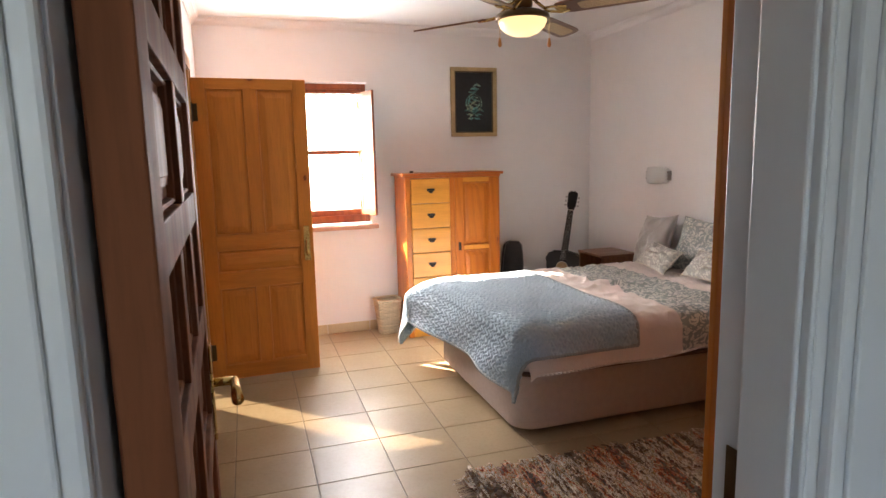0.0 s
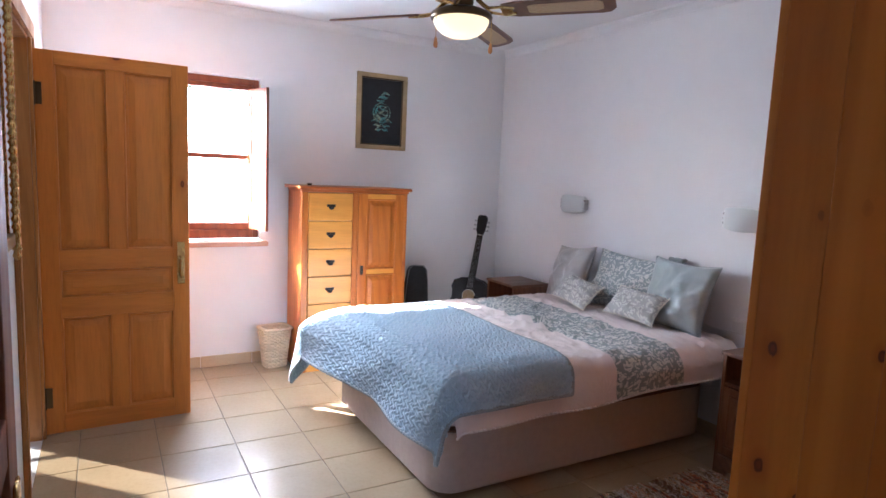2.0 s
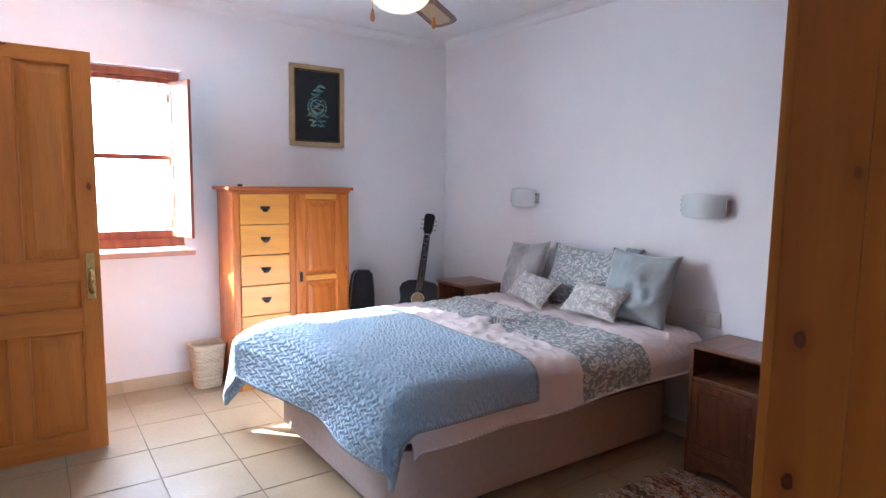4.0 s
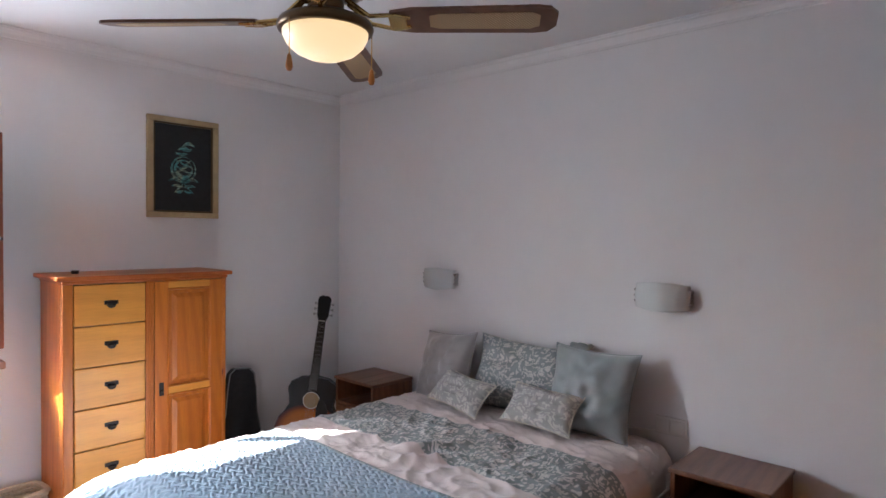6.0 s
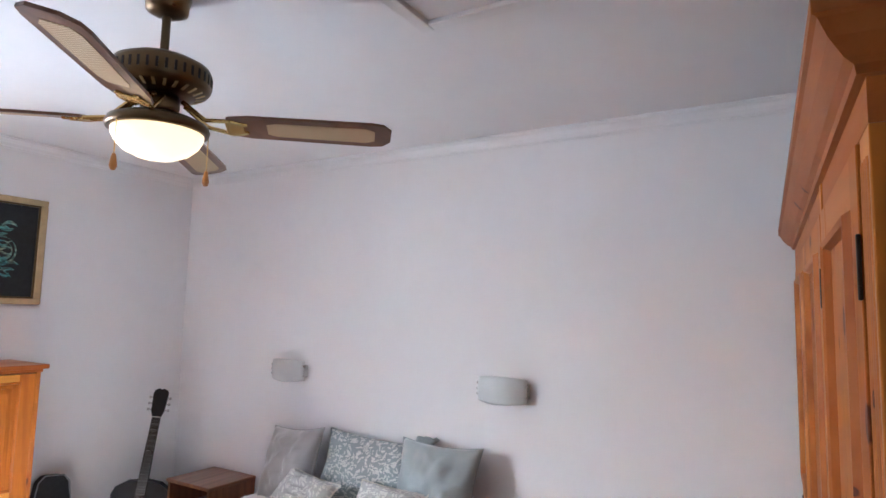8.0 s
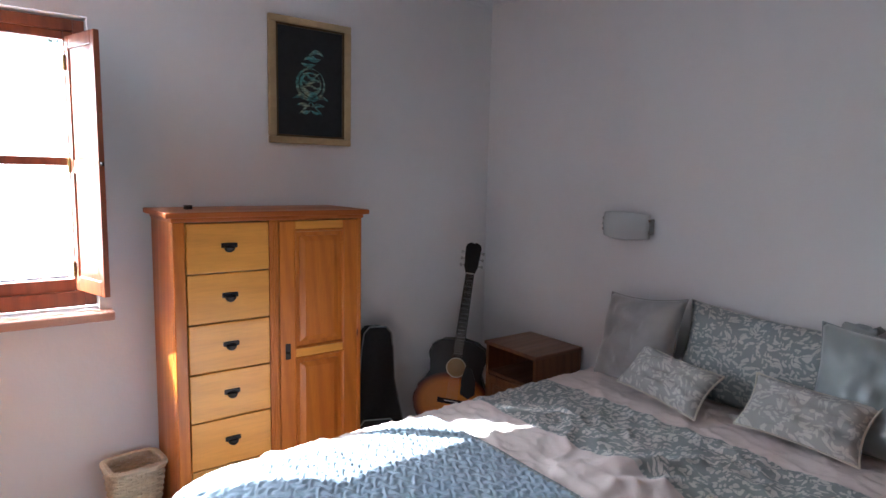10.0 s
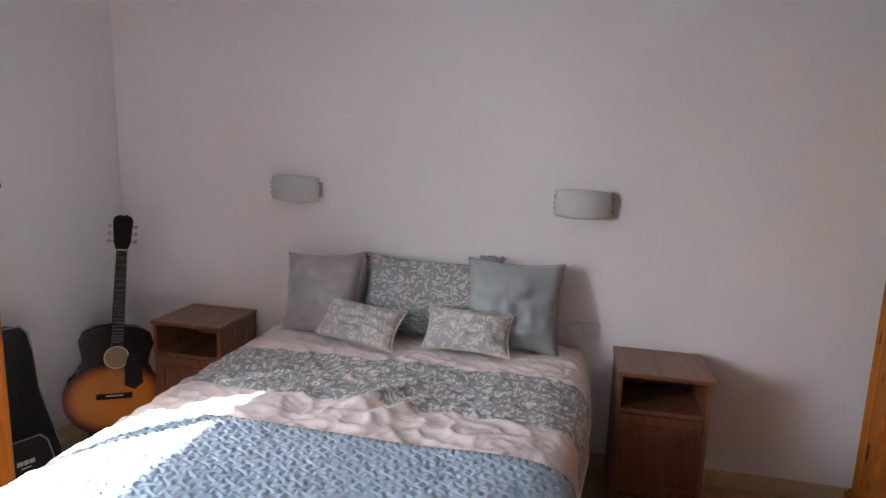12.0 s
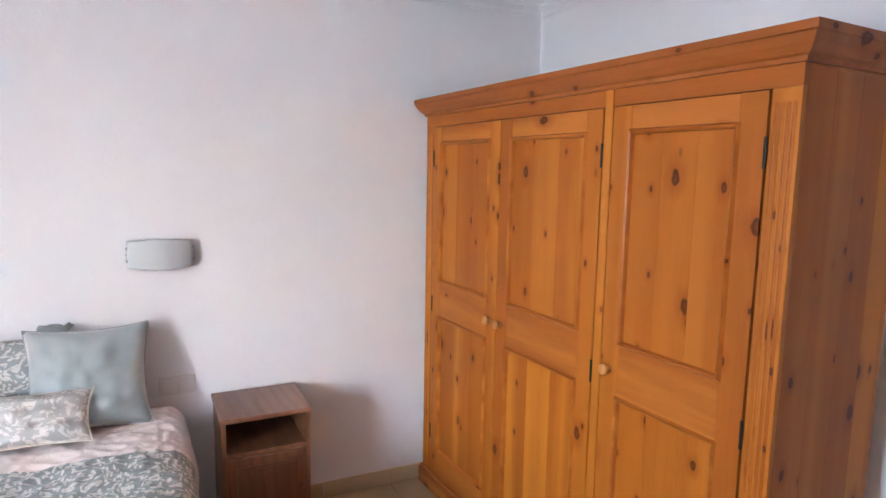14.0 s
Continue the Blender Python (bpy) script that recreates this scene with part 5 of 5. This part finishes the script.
# ---- guitar on a stand ----
def guitar():
    g = thing("guitar", "sunburst acoustic guitar leaning in the room's corner", "guitar", pose(2.79, 5.12, 0.10, -8, 6, -46) @ Matrix.Scale(1.03, 4))
    prof = []
    for i in range(65):
        t = i / 64
        z = t * 0.475
        lower = 0.190 * math.sqrt(max(0.0, 1 - ((z - 0.165) / 0.168) ** 2)) if z < 0.165 else 0.0
        if z >= 0.165:
            pts = [(0.165, 0.190), (0.22, 0.175), (0.27, 0.140), (0.305, 0.125), (0.345, 0.130), (0.39, 0.142), (0.43, 0.130), (0.458, 0.090), (0.475, 0.0)]
            for (a, wa), (b, wb) in zip(pts, pts[1:]):
                if a <= z <= b:
                    k = (z - a) / (b - a)
                    k = k * k * (3 - 2 * k)
                    lower = wa + (wb - wa) * k
        prof.append((lower, z))
    outline = [(w * 1.1, z * 1.08) for w, z in prof] + [(-w * 1.1, z * 1.08) for w, z in prof[-2:0:-1]]
    part("soundboard", prism(bmesh.new(), outline, -0.052, -0.047), BURST, g, "sunburst lacquered top")
    part("body", prism(bmesh.new(), [(x * 0.995, z) for x, z in outline], -0.047, 0.05), LACQUER, g)
    bm = bmesh.new()
    lathe(bm, [(0.0, 0.0), (0.048, 0.0), (0.048, 0.002), (0.0, 0.002)], pose(0, -0.052, 0.36, 90), 28)
    part("sound_hole", bm, plain("sound_hole_wood", (0.30, 0.20, 0.09), 0.7), g)
    bm = bmesh.new()
    lathe(bm, [(0.049, 0.0), (0.053, 0.0), (0.053, 0.0015), (0.049, 0.0015), (0.049, 0.0)], pose(0, -0.0525, 0.36, 90), 28)
    part("rosette", bm, IVORY, g)
    part("bridge", B(-0.075, 0.075, -0.060, -0.052, 0.165, 0.192, bevel=0.003), ROSEWOOD, g)
    part("saddle", B(-0.036, 0.036, -0.064, -0.060, 0.180, 0.184), IVORY, g)
    pg = [(0.050, 0.375), (0.085, 0.365), (0.112, 0.30), (0.118, 0.235), (0.085, 0.205), (0.040, 0.225), (0.036, 0.31)]
    part("pickguard", prism(bmesh.new(), pg, -0.0545, -0.052), LACQUER, g)
    part("neck", prism(bmesh.new(), [(-0.027, 0.47), (0.027, 0.47), (0.022, 0.86), (-0.022, 0.86)], -0.052, -0.030), LACQUER, g)
    fb = part("fretboard", prism(bmesh.new(), [(-0.028, 0.415), (0.028, 0.415), (0.022, 0.862), (-0.022, 0.862)], -0.058, -0.052), ROSEWOOD, g)
    L = 0.64
    for k in range(1, 20):
        zf = 0.862 - L * (1 - 2 ** (-k / 12))
        if zf > 0.42:
            part("fret", B(-0.024, 0.024, -0.0598, -0.058, zf - 0.0006, zf + 0.0006), STEEL, fb)
    part("nut", B(-0.022, 0.022, -0.061, -0.052, 0.862, 0.868), IVORY, g)
    hd = part("headstock", prism(bmesh.new(), [(-0.023, 0.862), (0.023, 0.862), (0.036, 0.90), (0.042, 1.00), (0.036, 1.018), (0.014, 1.030), (0, 1.024), (-0.014, 1.030), (-0.036, 1.018), (-0.042, 1.00), (-0.036, 0.90)], -0.050, -0.034), LACQUER, g)
    for s in (-1, 1):
        for k in range(3):
            zz = 0.905 + 0.035 * k
            bm = rod(bmesh.new(), (s * 0.034, -0.042, zz), (s * 0.052, -0.042, zz), 0.004, seg=8)
            box(bm, s * 0.056 - 0.006, s * 0.056 + 0.006, -0.047, -0.037, zz - 0.008, zz + 0.008, bevel=0.002)
            part("tuning_peg", bm, STEEL, hd, "metal tuning peg")
    for k in range(6):
        x = -0.0165 + 0.0066 * k
        part("string", rod(bmesh.new(), (x * 1.6, -0.0645, 0.182), (x, -0.0615, 0.865), 0.0004, seg=5), STEEL, g)
    st = thing("guitar_stand", "low black guitar stand on the floor", "stand", pose(2.79, 5.12, 0, 0, 0, -46))
    for s in (-1, 1):
        part("cradle_arm", rod(rod(bmesh.new(), (s * 0.09, 0.04, 0.085), (s * 0.09, -0.09, 0.092), 0.011), (s * 0.09, -0.09, 0.092), (s * 0.09, -0.095, 0.13), 0.011), RUBBER, st)
        part("leg", rod(bmesh.new(), (s * 0.09, 0.035, 0.088), (s * 0.14, -0.10, 0.0), 0.009), RUBBER, st)
        part("leg", rod(bmesh.new(), (s * 0.09, 0.03, 0.088), (s * 0.11, 0.11, 0.0), 0.009), RUBBER, st)
    part("cross_bar", rod(bmesh.new(), (-0.09, 0.03, 0.085), (0.09, 0.03, 0.085), 0.010), RUBBER, st)


guitar()


def gig_bag():
    b = thing("gig_bag", "black padded guitar bag leaning against the wall", "bag", pose(2.38, 5.235, 0, -8, 3, -14))
    prof = [(0.155, 0.0), (0.17, 0.06), (0.165, 0.15), (0.125, 0.30), (0.095, 0.44), (0.085, 0.60), (0.075, 0.68), (0.045, 0.715)]
    outline = [(w, z) for w, z in prof] + [(-w, z) for w, z in prof[::-1]]
    bm = prism(bmesh.new(), outline, -0.055, 0.055)
    bmesh.ops.bevel(bm, geom=[e for e in bm.edges], offset=0.014, segments=3, profile=0.5, affect="EDGES")
    part("body", bm, BLACKCLOTH, b, smooth=True)
    pk = [(0.11, 0.03), (0.12, 0.10), (0.10, 0.20), (0.07, 0.235), (-0.07, 0.235), (-0.10, 0.20), (-0.12, 0.10), (-0.11, 0.03)]
    p = part("pocket", prism(bmesh.new(), pk, -0.072, -0.053), BLACKCLOTH, b)
    bm = bmesh.new()
    ring = [Vector((x, -0.0725, z)) for x, z in pk]
    for q, r in zip(ring, ring[1:] + ring[:1]):
        rod(bm, q, r, 0.0035, seg=6)
    part("pocket_piping", bm, plain("grey_piping", (0.25, 0.25, 0.25), 0.7), p, "pale grey piping")
    bm = bmesh.new()
    for k, (x0, x1) in enumerate(((-0.035, -0.012), (-0.008, 0.012), (0.016, 0.036))):
        box(bm, x0, x1, -0.0738, -0.072, 0.128, 0.146)
    box(bm, -0.02, 0.02, -0.0738, -0.072, 0.112, 0.117)
    part("printed_mark", bm, IVORY, p, "small pale printed mark")
    bm = bmesh.new()
    ring = [Vector((x * 1.0, -0.052, z)) for x, z in outline[2:-2]]
    for q, r in zip(ring, ring[1:]):
        rod(bm, q, r, 0.004, seg=6)
    part("edge_piping", bm, bpy.data.materials["grey_piping"], b)


gig_bag()


# ---- wicker basket ----
def basket():
    b = thing("wastepaper_basket", "square pale wicker wastepaper basket on the floor", "basket", pose(1.25, 5.275, 0, 0, 0, 6))
    Z, n, rows = 0.285, 36, 22

    def at(a, z, r=0.0):
        k = 0.073 + 0.031 * z / Z + r
        c, s = math.cos(a), math.sin(a)
        f = k / (abs(c) ** 5 + abs(s) ** 5) ** 0.2
        return Vector((c * f, s * f * 0.86, z))

    for j in range(rows):
        z = 0.008 + (Z - 0.016) * j / (rows - 1)
        bm = bmesh.new()
        pts = [at(2 * math.pi * i / n, z, 0.0035 * (1 if (i + j) % 2 else -1)) for i in range(n)]
        for p, q in zip(pts, pts[1:] + pts[:1]):
            rod(bm, p, q, 0.0066, seg=6)
        part("weave", bm, WICKER, b)
    for i in range(0, n, 2):
        a = 2 * math.pi * i / n
        part("stake", rod(bmesh.new(), at(a, 0), at(a, Z), 0.004, seg=6), WICKER, b)
    bm = bmesh.new()
    for dr, dz in ((0.0, 0), (0.007, 0.006), (-0.005, 0.008)):
        pts = [at(2 * math.pi * i / n, Z + dz, dr) for i in range(n)]
        for p, q in zip(pts, pts[1:] + pts[:1]):
            rod(bm, p, q, 0.008, seg=6)
    part("rim", bm, WICKER, b, "braided rim")
    part("base", B(-0.066, 0.066, -0.056, 0.056, 0.004, 0.012), WICKER, b)


basket()


# ---- rag rug ----
def rug():
    r = thing("rug", "shaggy multicoloured rag rug with a fringed end", "rug", pose(0, 0, 0, 0, 0, -1.5))
    x0, x1, y0, y1 = 0.98, 2.76, 2.02, 2.80
    part("backing", B(x0, x1, y0, y1, 0.002, 0.010, bevel=0.002), RUG, r)
    rnd = random.Random(4)
    verts, faces = [], []
    for k in range(11000):
        x, y = rnd.uniform(x0 - 0.01, x1 + 0.01), rnd.uniform(y0 - 0.015, y1 + 0.015)
        a = rnd.gauss(math.pi / 2, 0.55) + (math.pi if rnd.random() < 0.5 else 0)
        L, w, h = rnd.uniform(0.035, 0.07), rnd.uniform(0.005, 0.009), rnd.uniform(0.010, 0.026)
        dx, dy = math.cos(a), math.sin(a)
        i = len(verts)
        for s, zz in ((0, 0.008), (0.5, 0.008 + h), (1, 0.008 + h * rnd.uniform(0.2, 0.7))):
            verts += [(x + dx * L * s - dy * w, y + dy * L * s + dx * w, zz), (x + dx * L * s + dy * w, y + dy * L * s - dx * w, zz)]
        faces += [(i, i + 1, i + 3, i + 2), (i + 2, i + 3, i + 5, i + 4)]
    for k in range(90):
        y = y0 + (y1 - y0) * k / 89
        L, j = rnd.uniform(0.04, 0.09), rnd.gauss(0, 0.012)
        i = len(verts)
        verts += [(x0, y - 0.003, 0.008), (x0, y + 0.003, 0.008), (x0 - L, y + j + 0.002, 0.004), (x0 - L, y + j - 0.002, 0.004)]
        faces += [(i, i + 1, i + 2, i + 3)]
    me = bpy.data.meshes.new("shag")
    me.from_pydata(verts, [], faces)
    me.materials.append(RUG)
    p = new("shag", me)
    p.parent = r
    tagged(p, "shaggy cotton strips", kind="stuff")


rug()

# ---- outside ----
tagged(part("ground", B(-400, 400, 6.2, 800, -3.2, -3.0), GROUND), "dry earth and gravel outside", "ground", "", "structure")
hs = thing("house", "low neighbouring house with a clay tiled roof", "house", pose(-1.2, 12.0, -3.0))
part("wall", B(-6, 6, 0.6, 5.4, 0, 2.6), WALL, hs)
for s in (-1, 1):
    m = pose(0, 3.0 + s * 1.6, 3.25, s * -24, 0, 0)
    q = B(-6.4, 6.4, -1.85, 1.85, -0.05, 0.05)
    moved(q, m)
    part("roof", q, ROOFT, hs)
for i in range(40):
    bm = bmesh.new()
    x = -6.3 + i * 0.32
    for k in range(11):
        rod(bm, (x, -1.85 + k * 0.34, 0.06), (x, -1.85 + (k + 1) * 0.34 + 0.02, 0.045), 0.10, 0.085, 8)
    part("tile_row", moved(bm, pose(0, 1.4, 3.25, 24, 0, 0)), ROOFT, hs)


def tree(x, y, h, seed):
    rnd = random.Random(seed)
    t = thing("tree", "broad green garden tree beyond the window", "tree", pose(x, y, -3.0), "trees outside")
    bm = rod(bmesh.new(), (0, 0, 0), (0.1, 0, h * 0.5), 0.22, 0.13, 10)
    tips = []
    for k in range(9):
        a, z = rnd.uniform(0, 6.28), h * rnd.uniform(0.35, 0.55)
        e = Vector((math.cos(a) * h * 0.28, math.sin(a) * h * 0.28, h * rnd.uniform(0.6, 0.9)))
        rod(bm, (0.05, 0, z), e, 0.08, 0.025, 7)
        tips.append(e)
    part("trunk", bm, BARK, t)
    verts, faces = [], []
    for k in range(2600):
        c = rnd.choice(tips) + Vector((rnd.gauss(0, h * 0.09), rnd.gauss(0, h * 0.09), rnd.gauss(0, h * 0.08)))
        n = Vector((rnd.gauss(0, 1), rnd.gauss(0, 1), rnd.gauss(0, 1))).normalized()
        u = n.orthogonal().normalized() * rnd.uniform(0.07, 0.13)
        w = n.cross(u) * 0.6
        i = len(verts)
        verts += [c + u, c + w, c - u, c - w]
        faces.append((i, i + 1, i + 2, i + 3))
    me = bpy.data.meshes.new("crown")
    me.from_pydata(verts, [], faces)
    me.materials.append(LEAF)
    cr = new("crown", me)
    cr.parent = t


tree(-3.8, 21.0, 8.5, 1)
tree(0.6, 24.0, 8.0, 2)
tree(4.6, 22.0, 8.8, 3)


# ---- tiles of the floor and the skirting, last ----
T, TX, TY = 0.362, 0.75, 4.048
fl = part("floor", B(XW - 0.12, XE + 0.05, YS - 0.15, YN + 0.02, -0.1, -0.0035), GROUT)
tagged(fl, "beige square floor tiles with dark joints", "floor", "", "structure")
tile_meshes = {}


def floor_tile(x0, x1, y0, y1):
    w, d = round(x1 - x0 - 0.004, 3), round(y1 - y0 - 0.004, 3)
    if w < 0.012 or d < 0.012:
        return
    if (w, d) not in tile_meshes:
        bm = B(-w / 2, w / 2, -d / 2, d / 2, -0.009, 0.0, bevel=0.0018, seg=1)
        tile_meshes[(w, d)] = mesh_of("tile", bm, TILE)
    o = new("tile", tile_meshes[(w, d)])
    o.parent = fl
    o.location = ((x0 + x1) / 2, (y0 + y1) / 2, 0.0)


i0, i1 = math.floor((XW - TX) / T), math.ceil((XE - TX) / T)
j0, j1 = math.floor((0.85 - TY) / T), math.ceil((YN - TY) / T)
for i in range(i0, i1):
    for j in range(j0, j1):
        floor_tile(max(XW, TX + i * T), min(XE, TX + (i + 1) * T), max(0.85, TY + j * T), min(YN, TY + (j + 1) * T))

sk = thing("baseboard", "ochre ceramic skirting tiles along the walls", "skirting", kind="structure")
skirt_meshes = {}


def skirting(x0, y0, x1, y1, rz, phase):
    L = math.hypot(x1 - x0, y1 - y0)
    d = Vector((x1 - x0, y1 - y0)).normalized()
    cuts = [0.0] + [c for c in [phase + T * k for k in range(-1, 16)] if 0.01 < c < L - 0.01] + [L]
    for a, b in zip(cuts, cuts[1:]):
        w = round(b - a - 0.004, 3)
        if w not in skirt_meshes:
            skirt_meshes[w] = mesh_of("tile", B(-w / 2, w / 2, -0.010, -0.0005, 0.001, 0.083, bevel=0.002, seg=1), SKIRT)
        o = new("tile", skirt_meshes[w])
        o.parent = sk
        o.matrix_local = pose(x0 + d.x * (a + b) / 2, y0 + d.y * (a + b) / 2, 0, 0, 0, rz)


skirting(XW, YN, XE, YN, 0, (TX - XW) % T)
skirting(XE, YN, XE, YS, -90, (YN - TY) % T)
skirting(XW, YS, XW, 3.665, 90, 0.2)
skirting(XW, 4.565, XW, YN, 90, 0.2)
skirting(XE, YS, 0.93, YS, 180, 0.1)
